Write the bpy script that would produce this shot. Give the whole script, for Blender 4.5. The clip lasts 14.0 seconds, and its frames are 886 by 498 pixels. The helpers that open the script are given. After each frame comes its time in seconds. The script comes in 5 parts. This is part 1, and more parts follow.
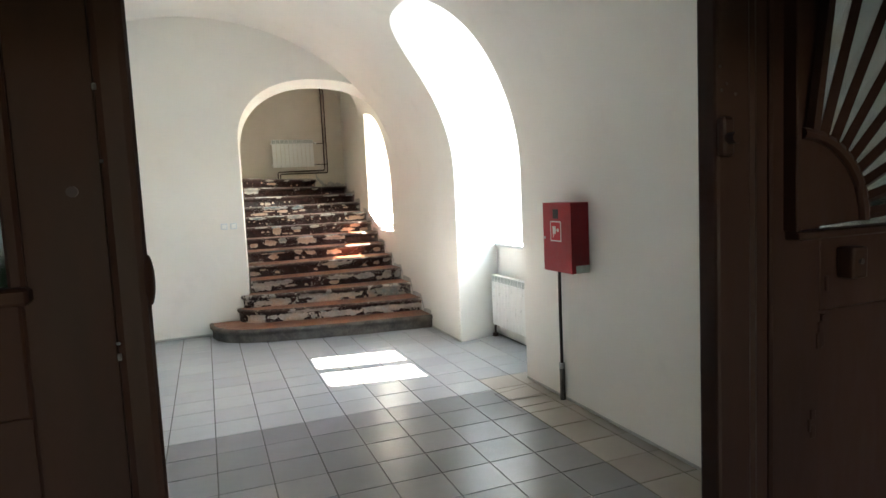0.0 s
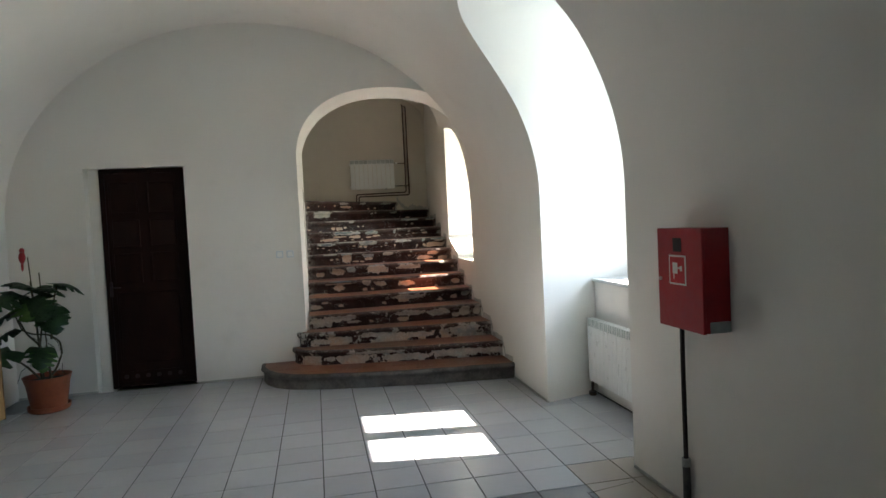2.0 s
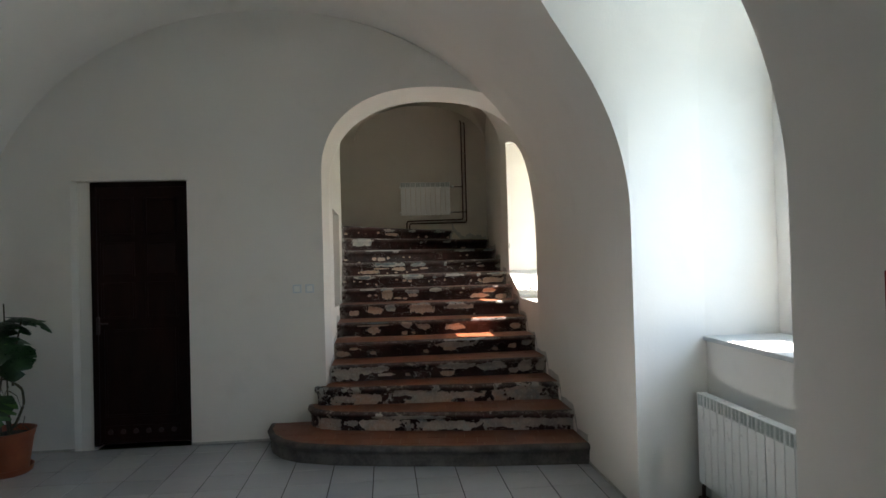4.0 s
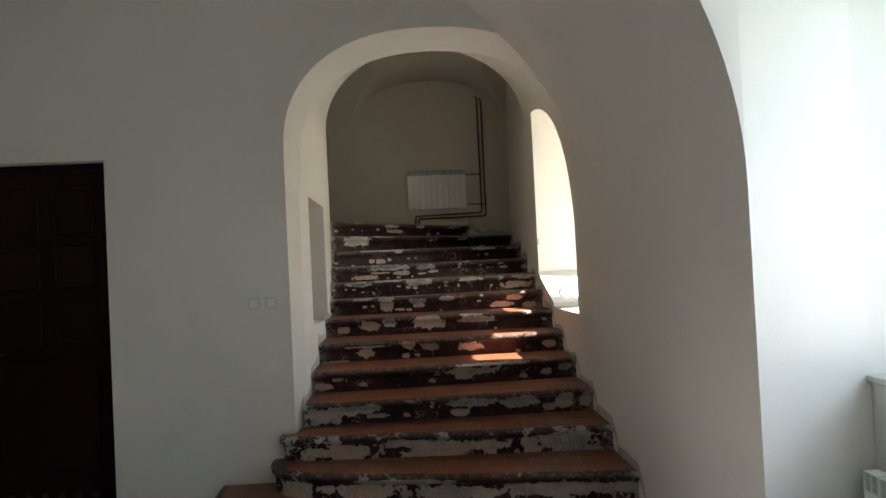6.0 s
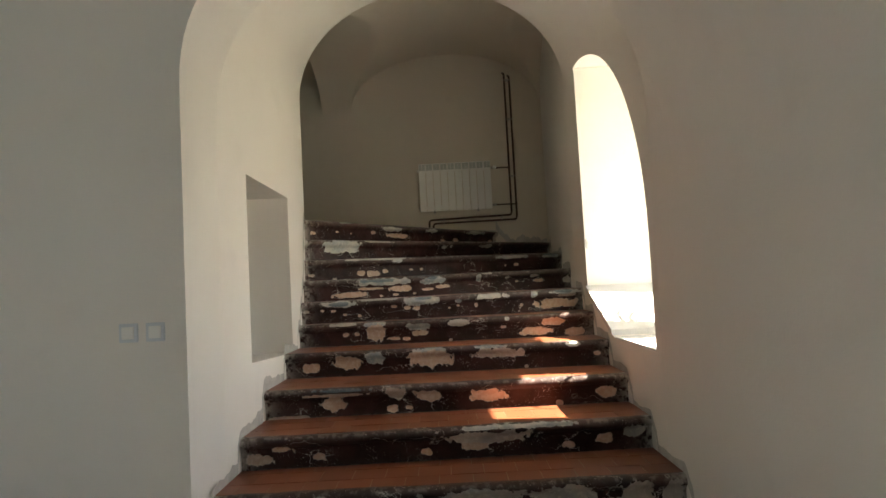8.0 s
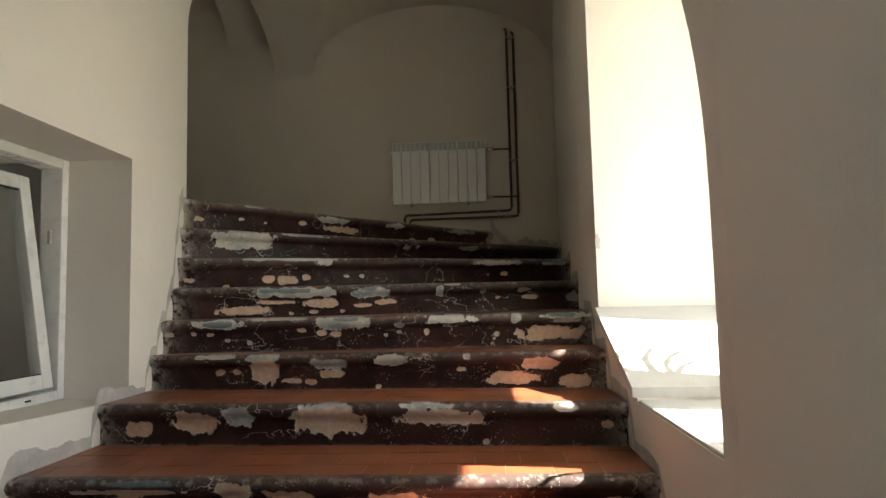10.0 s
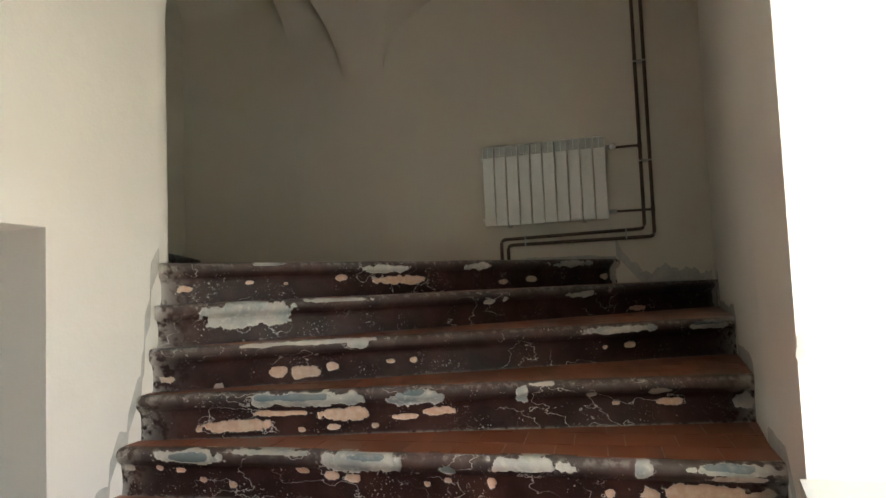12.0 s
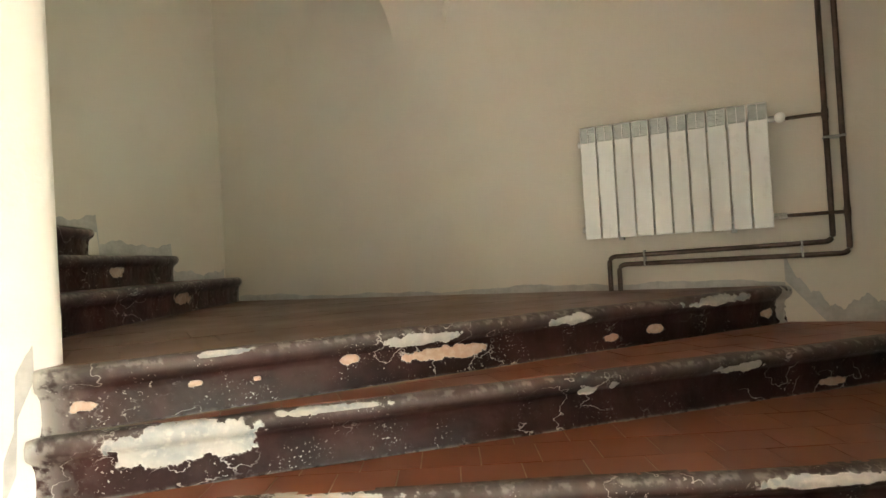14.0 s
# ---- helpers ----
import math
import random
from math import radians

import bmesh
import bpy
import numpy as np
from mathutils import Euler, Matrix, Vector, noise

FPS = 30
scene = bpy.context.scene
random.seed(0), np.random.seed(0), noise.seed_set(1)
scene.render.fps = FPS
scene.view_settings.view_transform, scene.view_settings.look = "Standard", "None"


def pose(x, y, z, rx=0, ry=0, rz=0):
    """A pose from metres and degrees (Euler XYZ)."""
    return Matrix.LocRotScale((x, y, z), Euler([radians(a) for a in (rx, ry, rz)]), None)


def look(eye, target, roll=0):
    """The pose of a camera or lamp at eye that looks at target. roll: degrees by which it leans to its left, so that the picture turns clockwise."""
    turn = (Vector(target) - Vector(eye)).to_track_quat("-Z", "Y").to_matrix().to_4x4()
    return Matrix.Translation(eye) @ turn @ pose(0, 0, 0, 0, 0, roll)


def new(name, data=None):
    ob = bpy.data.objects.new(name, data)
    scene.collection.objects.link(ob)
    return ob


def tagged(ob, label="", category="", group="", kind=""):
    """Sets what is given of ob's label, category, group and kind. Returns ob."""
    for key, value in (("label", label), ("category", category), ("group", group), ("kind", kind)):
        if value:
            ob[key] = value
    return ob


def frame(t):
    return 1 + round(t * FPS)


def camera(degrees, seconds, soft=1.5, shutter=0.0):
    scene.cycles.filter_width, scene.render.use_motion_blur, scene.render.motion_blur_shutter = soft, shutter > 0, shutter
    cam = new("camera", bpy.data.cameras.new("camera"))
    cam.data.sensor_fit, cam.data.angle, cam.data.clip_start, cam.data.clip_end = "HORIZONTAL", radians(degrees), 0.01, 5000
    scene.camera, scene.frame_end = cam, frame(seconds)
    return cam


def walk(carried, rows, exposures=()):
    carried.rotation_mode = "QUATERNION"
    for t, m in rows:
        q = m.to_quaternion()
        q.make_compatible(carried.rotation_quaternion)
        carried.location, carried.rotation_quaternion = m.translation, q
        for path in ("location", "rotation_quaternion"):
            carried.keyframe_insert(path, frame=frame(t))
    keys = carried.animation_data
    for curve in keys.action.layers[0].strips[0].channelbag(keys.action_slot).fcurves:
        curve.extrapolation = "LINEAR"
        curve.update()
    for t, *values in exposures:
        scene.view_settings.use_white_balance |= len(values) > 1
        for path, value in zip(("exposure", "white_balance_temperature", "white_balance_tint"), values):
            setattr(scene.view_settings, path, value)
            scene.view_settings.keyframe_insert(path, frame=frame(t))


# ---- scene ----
cam = camera(71.2, 14.0)
PATH = [
    (0, (0.475, 0.591, 1.68), (1.183, 2.452, 1.501), -2.7),
    (0.5, (0.695, 0.88, 1.709), (1.324, 2.772, 1.56), -0.8),
    (1, (0.844, 1.169, 1.698), (1.402, 3.085, 1.566), -1.5),
    (1.5, (0.957, 1.434, 1.692), (1.448, 3.37, 1.589), -2.3),
    (2, (1.094, 1.734, 1.661), (1.496, 3.691, 1.575), -2.8),
    (2.5, (1.185, 2.084, 1.657), (1.461, 4.064, 1.605), -1.8),
    (3, (1.247, 2.413, 1.642), (1.483, 4.399, 1.624), -2.8),
    (3.5, (1.37, 2.775, 1.621), (1.605, 4.761, 1.623), -3.1),
    (3.7, (1.429, 2.924, 1.643), (1.643, 4.912, 1.666), -2.2),
    (5.8, (1.715, 4.513, 1.618), (1.824, 6.509, 1.651), -1.6),
    (6, (1.765, 4.662, 1.623), (1.876, 6.658, 1.658), -2.8),
    (6.5, (1.858, 5.099, 1.603), (1.937, 7.097, 1.65), -2.4),
    (7, (1.926, 5.502, 1.593), (1.964, 7.5, 1.656), -1.7),
    (7.2, (1.946, 5.68, 1.577), (1.969, 7.678, 1.657), -2.1),
    (9.3, (2.371, 7.389, 1.505), (2.334, 9.383, 1.65), -2.8),
    (9.5, (2.431, 7.563, 1.517), (2.37, 9.556, 1.674), -0.7),
    (10, (2.527, 7.95, 1.515), (2.409, 9.94, 1.675), -1.4),
    (10.5, (2.607, 8.377, 1.638), (2.395, 10.359, 1.803), -1.5),
    (11, (2.684, 8.644, 1.731), (2.351, 10.609, 1.889), -1.2),
    (11.5, (2.687, 8.899, 1.855), (2.238, 10.845, 1.971), -0.5),
    (12, (2.671, 9.138, 1.946), (2.115, 11.055, 2.067), -2.4),
    (12.5, (2.687, 9.403, 1.99), (2.056, 11.299, 2.067), -2.6),
    (13, (2.679, 9.635, 2.116), (1.928, 11.487, 2.188), -0.3),
    (13.5, (2.581, 9.955, 2.182), (1.75, 11.773, 2.225), -4.4),
    (14, (2.51, 10.225, 2.291), (1.617, 12.014, 2.318), -3.4),
]
EXPOSURES = [(0.0, 5.0, 6550, 10), (1.0, 4.35, 6500, 10), (2.0, 3.85, 6400, 10), (3.0, 3.35, 6200, 10), (3.7, 3.2, 6250, 10), (6.0, 3.2, 6550, 10), (7.0, 3.55, 7000, 10), (10.0, 3.4, 6750, 10), (11.0, 3.3, 6500, 10), (12.0, 4.0, 6400, 10), (13.0, 4.85, 6650, 10), (14.0, 5.4, 6750, 10)]
walk(cam, [(t, look(eye, target, roll)) for t, eye, target, roll in PATH], EXPOSURES)

# ---- world, sun, window light ----
SUN_WAY = Vector((1.0, -0.146, 0.82)).normalized()
world = bpy.data.worlds.new("world")
scene.world = world
world.use_nodes = True
wn = world.node_tree
sky = wn.nodes.new("ShaderNodeTexSky")
sky.sky_type = "NISHITA"
sky.sun_disc = False
sky.sun_elevation = math.asin(SUN_WAY.z)
sky.sun_rotation = math.atan2(SUN_WAY.x, SUN_WAY.y)
wn.links.new(sky.outputs[0], wn.nodes["Background"].inputs[0])
wn.nodes["Background"].inputs[1].default_value = 0.07

sun_data = bpy.data.lights.new("sun", "SUN")
sun_data.energy, sun_data.angle, sun_data.color = 5.0, radians(0.5), (1.0, 0.93, 0.82)
sun = new("sun", sun_data)
sun.matrix_world = look(SUN_WAY * 30, (0, 0, 0))


def window_light(eye, target, sx, sy, watts, color, spread=180):
    d = bpy.data.lights.new("window_light", "AREA")
    d.shape, d.size, d.size_y, d.energy, d.color = "RECTANGLE", sx, sy, watts, color
    d.spread = radians(spread)
    new("window_light", d).matrix_world = look(eye, target)


window_light((4.26, 6.165, 2.10), (0, 6.165, 2.10), 1.10, 1.65, 2.6, (0.50, 0.76, 1.0))
window_light((3.80, 10.00, 2.05), (0, 10.00, 2.05), 1.05, 1.60, 0.8, (0.90, 1.0, 0.86))


# ---- materials ----
def material(name, rough=0.6, metal=0.0):
    m = bpy.data.materials.new(name)
    m.use_nodes = True
    b = m.node_tree.nodes["Principled BSDF"]
    b.inputs["Roughness"].default_value, b.inputs["Metallic"].default_value = rough, metal
    return m, m.node_tree, b


def node(nt, kind, **sets):
    n = nt.nodes.new(kind)
    for key, value in sets.items():
        n.inputs[key].default_value = value
    return n


def mix_rgb(nt, fac, a, b):
    n = nt.nodes.new("ShaderNodeMix")
    n.data_type = "RGBA"
    for sock, value in ((n.inputs[0], fac), (n.inputs[6], a), (n.inputs[7], b)):
        if isinstance(value, bpy.types.NodeSocket):
            nt.links.new(value, sock)
        else:
            sock.default_value = value if isinstance(value, float) else (*value, 1.0)
    return n.outputs[2]


def ramp(nt, src, lo, hi, a=0.0, b=1.0):
    n = nt.nodes.new("ShaderNodeMapRange")
    n.interpolation_type = "SMOOTHSTEP"
    nt.links.new(src, n.inputs[0])
    for i, v in enumerate((lo, hi, a, b)):
        n.inputs[i + 1].default_value = v
    return n.outputs[0]


def noise_of(nt, scale, detail=4.0, stretch=(1, 1, 1), place=None, distort=0.0):
    mp = nt.nodes.new("ShaderNodeMapping")
    mp.inputs["Scale"].default_value = stretch
    src = place or nt.nodes.new("ShaderNodeNewGeometry").outputs["Position"]
    nt.links.new(src, mp.inputs[0])
    n = node(nt, "ShaderNodeTexNoise", Scale=scale, Detail=detail, Distortion=distort)
    nt.links.new(mp.outputs[0], n.inputs["Vector"])
    return n.outputs[0]


def bump(nt, bsdf, src, strength, dist):
    n = node(nt, "ShaderNodeBump", Strength=strength, Distance=dist)
    nt.links.new(src, n.inputs["Height"])
    nt.links.new(n.outputs[0], bsdf.inputs["Normal"])
    return n


def speckled(name, c1, c2, scale, rough, detail=5.0, bump_by=0.15, dist=0.004, metal=0.0, stretch=(1, 1, 1), fine=6.0, local=False):
    """Two colours mixed by a coarse and a fine noise, with relief from both."""
    m, nt, b = material(name, rough, metal)
    place = nt.nodes.new("ShaderNodeTexCoord").outputs["Object"] if local else None
    big = noise_of(nt, scale, detail, stretch, place)
    small = noise_of(nt, scale * fine, 3.0, stretch, place)
    both = node(nt, "ShaderNodeMath")
    both.operation = "ADD"
    nt.links.new(big, both.inputs[0])
    half = node(nt, "ShaderNodeMath")
    half.operation, half.inputs[1].default_value = "MULTIPLY", 0.5
    nt.links.new(small, half.inputs[0])
    nt.links.new(half.outputs[0], both.inputs[1])
    fac = ramp(nt, both.outputs[0], 0.5, 1.0)
    nt.links.new(mix_rgb(nt, fac, c1, c2), b.inputs["Base Color"])
    nt.links.new(ramp(nt, small, 0.3, 0.7, max(rough - 0.08, 0.02), min(rough + 0.1, 1.0)), b.inputs["Roughness"])
    bump(nt, b, both.outputs[0], bump_by, dist)
    return m


def plaster_material(name, warm, pale):
    m, nt, b = material(name, 0.88)
    cloud = noise_of(nt, 0.55, 3.0)
    mottle = noise_of(nt, 3.5, 6.0)
    grain = noise_of(nt, 90.0, 3.0)
    c = mix_rgb(nt, ramp(nt, cloud, 0.35, 0.7), warm, pale)
    c = mix_rgb(nt, ramp(nt, mottle, 0.55, 0.8, 0.0, 0.35), c, tuple(v * 0.9 for v in warm))
    nt.links.new(c, b.inputs["Base Color"])
    add = node(nt, "ShaderNodeMath")
    add.operation, add.inputs[1].default_value = "MULTIPLY_ADD", 9.0
    nt.links.new(mottle, add.inputs[0])
    nt.links.new(grain, add.inputs[2])
    bump(nt, b, add.outputs[0], 0.22, 0.004)
    return m


def paint_chip_material():
    """Old maroon oil paint, flaked to grey filler and pink plaster where the wear layer says so."""
    m, nt, b = material("flaked_maroon_paint", 0.35)
    b.inputs["Specular IOR Level"].default_value = 0.17
    wear = nt.nodes.new("ShaderNodeVertexColor")
    wear.layer_name = "wear"
    sep = nt.nodes.new("ShaderNodeSeparateColor")
    nt.links.new(wear.outputs[0], sep.inputs[0])
    chip, pink, pale = sep.outputs[0], sep.outputs[1], sep.outputs[2]
    g1, g2, g3 = noise_of(nt, 7.0, 5.0), noise_of(nt, 45.0, 4.0), noise_of(nt, 220.0, 2.0)
    jag = node(nt, "ShaderNodeMath")
    jag.operation, jag.inputs[1].default_value = "MULTIPLY_ADD", 0.36
    nt.links.new(noise_of(nt, 70.0, 5.0), jag.inputs[0])
    nt.links.new(chip, jag.inputs[2])
    jag = jag.outputs[0]
    flake = ramp(nt, jag, 0.66, 0.70)
    edge = ramp(nt, jag, 0.60, 0.645)
    crowd = ramp(nt, noise_of(nt, 9.0, 3.0), 0.48, 0.66)
    speck = node(nt, "ShaderNodeMath")
    speck.operation = "MULTIPLY"
    nt.links.new(ramp(nt, noise_of(nt, 130.0, 2.0), 0.64, 0.68), speck.inputs[0])
    nt.links.new(crowd, speck.inputs[1])
    dark = mix_rgb(nt, ramp(nt, g1, 0.35, 0.7), (0.020, 0.0080, 0.0072), (0.052, 0.0205, 0.0175))
    dark = mix_rgb(nt, ramp(nt, g2, 0.62, 0.78, 0.0, 0.4), dark, (0.06, 0.042, 0.038))
    dark = mix_rgb(nt, ramp(nt, g3, 0.70, 0.78, 0.0, 0.4), dark, (0.28, 0.26, 0.24))
    grey = mix_rgb(nt, ramp(nt, g1, 0.4, 0.65), (0.46, 0.44, 0.40), (0.25, 0.28, 0.29))
    grey = mix_rgb(nt, ramp(nt, g2, 0.5, 0.7, 0.0, 0.6), grey, (0.58, 0.55, 0.49))
    rose = mix_rgb(nt, ramp(nt, g2, 0.4, 0.65), (0.50, 0.34, 0.25), (0.56, 0.42, 0.33))
    bare = mix_rgb(nt, pink, grey, rose)
    dark = mix_rgb(nt, speck.outputs[0], dark, (0.42, 0.38, 0.35))
    off = node(nt, "ShaderNodeMath")
    off.operation, off.inputs[1].default_value = "SUBTRACT", 0.5
    nt.links.new(noise_of(nt, 7.5, 4.0, (1, 1, 1.6)), off.inputs[0])
    far = node(nt, "ShaderNodeMath")
    far.operation = "ABSOLUTE"
    nt.links.new(off.outputs[0], far.inputs[0])
    hair = node(nt, "ShaderNodeMath")
    hair.operation = "MULTIPLY"
    nt.links.new(ramp(nt, far.outputs[0], 0.003, 0.008, 0.85, 0.0), hair.inputs[0])
    nt.links.new(ramp(nt, noise_of(nt, 3.2, 2.0), 0.50, 0.58), hair.inputs[1])
    dark = mix_rgb(nt, hair.outputs[0], dark, (0.46, 0.43, 0.40))
    dark = mix_rgb(nt, edge, dark, (0.50, 0.46, 0.42))
    c = mix_rgb(nt, flake, dark, bare)
    c = mix_rgb(nt, ramp(nt, wear.outputs[1], 0.35, 0.65, 0.0, 0.8), c, (0.075, 0.125, 0.155))
    c = mix_rgb(nt, pale, c, (0.52, 0.49, 0.45))
    nt.links.new(c, b.inputs["Base Color"])
    rough = ramp(nt, jag, 0.62, 0.70, 0.41, 0.85)
    nt.links.new(rough, b.inputs["Roughness"])
    inv = node(nt, "ShaderNodeMath")
    inv.operation, inv.inputs[1].default_value = "MULTIPLY_ADD", -1.2
    nt.links.new(flake, inv.inputs[0])
    nt.links.new(g2, inv.inputs[2])
    bump(nt, b, inv.outputs[0], 0.35, 0.003)
    return m


def tile_material(name, dark, light, rough, spread):
    """Fired tile: every piece has its own tone, with cloudy glaze and scratches."""
    m, nt, b = material(name, rough)
    rnd = nt.nodes.new("ShaderNodeObjectInfo").outputs["Random"]
    isl = nt.nodes.new("ShaderNodeNewGeometry").outputs["Random Per Island"]
    add = node(nt, "ShaderNodeMath")
    add.operation = "ADD"
    nt.links.new(rnd, add.inputs[0])
    nt.links.new(isl, add.inputs[1])
    fr = node(nt, "ShaderNodeMath")
    fr.operation = "FRACT"
    nt.links.new(add.outputs[0], fr.inputs[0])
    cloud, haze = noise_of(nt, 4.0, 2.0), noise_of(nt, 14.0, 2.0)
    c = mix_rgb(nt, ramp(nt, fr.outputs[0], 0.0, 1.0, 0.5 - spread, 0.5 + spread), dark, light)
    c = mix_rgb(nt, ramp(nt, cloud, 0.2, 0.8, 0.0, 0.2), c, tuple(v * 0.85 for v in dark))
    c = mix_rgb(nt, ramp(nt, haze, 0.2, 0.9, 0.0, 0.1), c, tuple(v * 0.8 for v in dark))
    nt.links.new(c, b.inputs["Base Color"])
    nt.links.new(ramp(nt, cloud, 0.25, 0.75, rough * 0.9, rough * 1.12), b.inputs["Roughness"])
    return m


def plain_tile_material(name, dark, light, rough):
    """Matt repair tile: one tone a piece, faintly clouded."""
    m, nt, b = material(name, rough)
    c = mix_rgb(nt, nt.nodes.new("ShaderNodeObjectInfo").outputs["Random"], dark, light)
    c = mix_rgb(nt, ramp(nt, noise_of(nt, 2.6, 4.0), 0.3, 0.7, 0.0, 0.3), c, tuple(v * 0.8 for v in dark))
    nt.links.new(c, b.inputs["Base Color"])
    return m


def wood_material(name, c1, c2, rough, stretch):
    m, nt, b = material(name, rough)
    place = nt.nodes.new("ShaderNodeTexCoord").outputs["Object"]
    grain = noise_of(nt, 9.0, 6.0, stretch, place, 1.2)
    fine = noise_of(nt, 60.0, 4.0, stretch, place)
    c = mix_rgb(nt, ramp(nt, grain, 0.35, 0.65), c1, c2)
    c = mix_rgb(nt, ramp(nt, fine, 0.55, 0.75, 0.0, 0.4), c, tuple(v * 0.6 for v in c1))
    nt.links.new(c, b.inputs["Base Color"])
    bump(nt, b, fine, 0.1, 0.002)
    return m


def glass_material(name, rough=0.0):
    m, nt, b = material(name, rough)
    b.inputs["Base Color"].default_value = (0.95, 0.97, 0.97, 1)
    b.inputs["Transmission Weight"].default_value = 1.0
    b.inputs["IOR"].default_value = 1.45
    return m


PLASTER = plaster_material("white_lime_plaster", (0.80, 0.765, 0.715), (0.85, 0.82, 0.775))
CREAM = plaster_material("cream_painted_plaster", (0.69, 0.63, 0.54), (0.75, 0.69, 0.60))
CHIPS = paint_chip_material()
CEMENT = speckled("grey_cement", (0.42, 0.41, 0.385), (0.56, 0.545, 0.515), 9.0, 0.9, bump_by=0.5)
STONE = speckled("dark_worn_stone", (0.055, 0.05, 0.048), (0.15, 0.135, 0.125), 6.0, 0.7, bump_by=0.5)
GROUT = speckled("floor_grout", (0.045, 0.04, 0.037), (0.085, 0.078, 0.072), 12.0, 0.9)
FLOOR_TILE = tile_material("glazed_floor_tile", (0.43, 0.435, 0.455), (0.54, 0.545, 0.56), 0.22, 0.22)
BEIGE_TILE = plain_tile_material("beige_floor_tile", (0.32, 0.275, 0.235), (0.39, 0.34, 0.295), 0.30)
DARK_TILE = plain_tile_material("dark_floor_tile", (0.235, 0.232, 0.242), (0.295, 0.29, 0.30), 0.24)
TERRACOTTA = tile_material("terracotta_tile", (0.19, 0.056, 0.025), (0.27, 0.088, 0.040), 0.38, 0.4)
DUSTY_TERRACOTTA = tile_material("dusty_terracotta_tile", (0.150, 0.075, 0.047), (0.19, 0.095, 0.06), 0.42, 0.3)
STEP_GROUT = speckled("terracotta_grout", (0.30, 0.25, 0.19), (0.44, 0.37, 0.29), 14.0, 0.9)
DOOR_BROWN = speckled("dark_brown_door_paint", (0.013, 0.0050, 0.0036), (0.022, 0.0085, 0.006), 5.0, 0.5, stretch=(1, 1, 0.25), bump_by=0.25)
DOOR_BROWN.node_tree.nodes["Principled BSDF"].inputs["Specular IOR Level"].default_value = 0.12
ENTRANCE_BROWN = speckled("red_brown_entrance_paint", (0.021, 0.0082, 0.0060), (0.036, 0.0145, 0.0105), 5.0, 0.55, stretch=(1, 1, 0.25), bump_by=0.3)
ENTRANCE_BROWN.node_tree.nodes["Principled BSDF"].inputs["Specular IOR Level"].default_value = 0.12
DOOR_PANE = speckled("dark_door_pane", (0.017, 0.0075, 0.006), (0.021, 0.0095, 0.0075), 6.0, 0.55, bump_by=0.02)
DOOR_PANE.node_tree.nodes["Principled BSDF"].inputs["Specular IOR Level"].default_value = 0.15
RAD_WHITE = speckled("white_radiator_enamel", (0.86, 0.86, 0.83), (0.88, 0.88, 0.85), 3.0, 0.35, bump_by=0.0)
GRILLE = speckled("radiator_grille_enamel", (0.50, 0.53, 0.50), (0.60, 0.63, 0.60), 20.0, 0.5, bump_by=0.05)
PIPE_BROWN = speckled("brown_pipe_paint", (0.050, 0.027, 0.018), (0.115, 0.066, 0.044), 12.0, 0.38, bump_by=0.2)
RED = speckled("red_enamel", (0.30, 0.008, 0.014), (0.36, 0.012, 0.018), 6.0, 0.38, bump_by=0.04)
WHITE_PRINT = speckled("white_print", (0.72, 0.72, 0.70), (0.80, 0.80, 0.78), 20.0, 0.5, bump_by=0.02)
BLACK_GAP = speckled("black_recess", (0.02, 0.012, 0.012), (0.04, 0.02, 0.02), 10.0, 0.7)
STEEL = speckled("dull_steel", (0.40, 0.39, 0.37), (0.55, 0.54, 0.52), 20.0, 0.35, metal=1.0, bump_by=0.1)
PVC = speckled("white_pvc", (0.79, 0.80, 0.80), (0.81, 0.82, 0.82), 3.0, 0.32, bump_by=0.02)
SWITCH = speckled("white_switch_plastic", (0.66, 0.70, 0.74), (0.72, 0.76, 0.79), 8.0, 0.4, bump_by=0.02)
POT = speckled("terracotta_plastic_pot", (0.25, 0.068, 0.028), (0.33, 0.10, 0.043), 5.0, 0.5, bump_by=0.1)
SOIL = speckled("potting_soil", (0.025, 0.018, 0.012), (0.06, 0.045, 0.03), 30.0, 0.95, bump_by=0.8)
LEAF = speckled("dark_green_leaf", (0.016, 0.045, 0.014), (0.04, 0.10, 0.03), 9.0, 0.35, bump_by=0.2)
LEAF_LIGHT = speckled("light_green_leaf", (0.05, 0.14, 0.02), (0.10, 0.22, 0.04), 9.0, 0.38, bump_by=0.2)
STEM = speckled("green_brown_stem", (0.05, 0.05, 0.025), (0.10, 0.085, 0.045), 14.0, 0.6, bump_by=0.3)
OAK = wood_material("oak_veneer", (0.36, 0.20, 0.075), (0.46, 0.28, 0.115), 0.38, (1, 1, 0.12))
OAK_EDGE = wood_material("oak_edge_strip", (0.27, 0.14, 0.05), (0.33, 0.18, 0.07), 0.4, (1, 1, 0.12))
SILL_WHITE = speckled("grey_white_sill_paint", (0.54, 0.545, 0.54), (0.62, 0.62, 0.61), 6.0, 0.4, bump_by=0.03)
GLASS = glass_material("window_glass")
DUSTY_GLASS = glass_material("dusty_door_glass", 0.08)
DUSTY_GLASS.node_tree.nodes["Principled BSDF"].inputs["Base Color"].default_value = (0.50, 0.54, 0.53, 1)
DARK_ROOM = speckled("unlit_grey_plaster", (0.30, 0.29, 0.27), (0.40, 0.38, 0.36), 3.0, 0.9)
GROUND = speckled("dark_green_ground", (0.045, 0.06, 0.022), (0.085, 0.10, 0.04), 2.0, 0.9, bump_by=0.4)
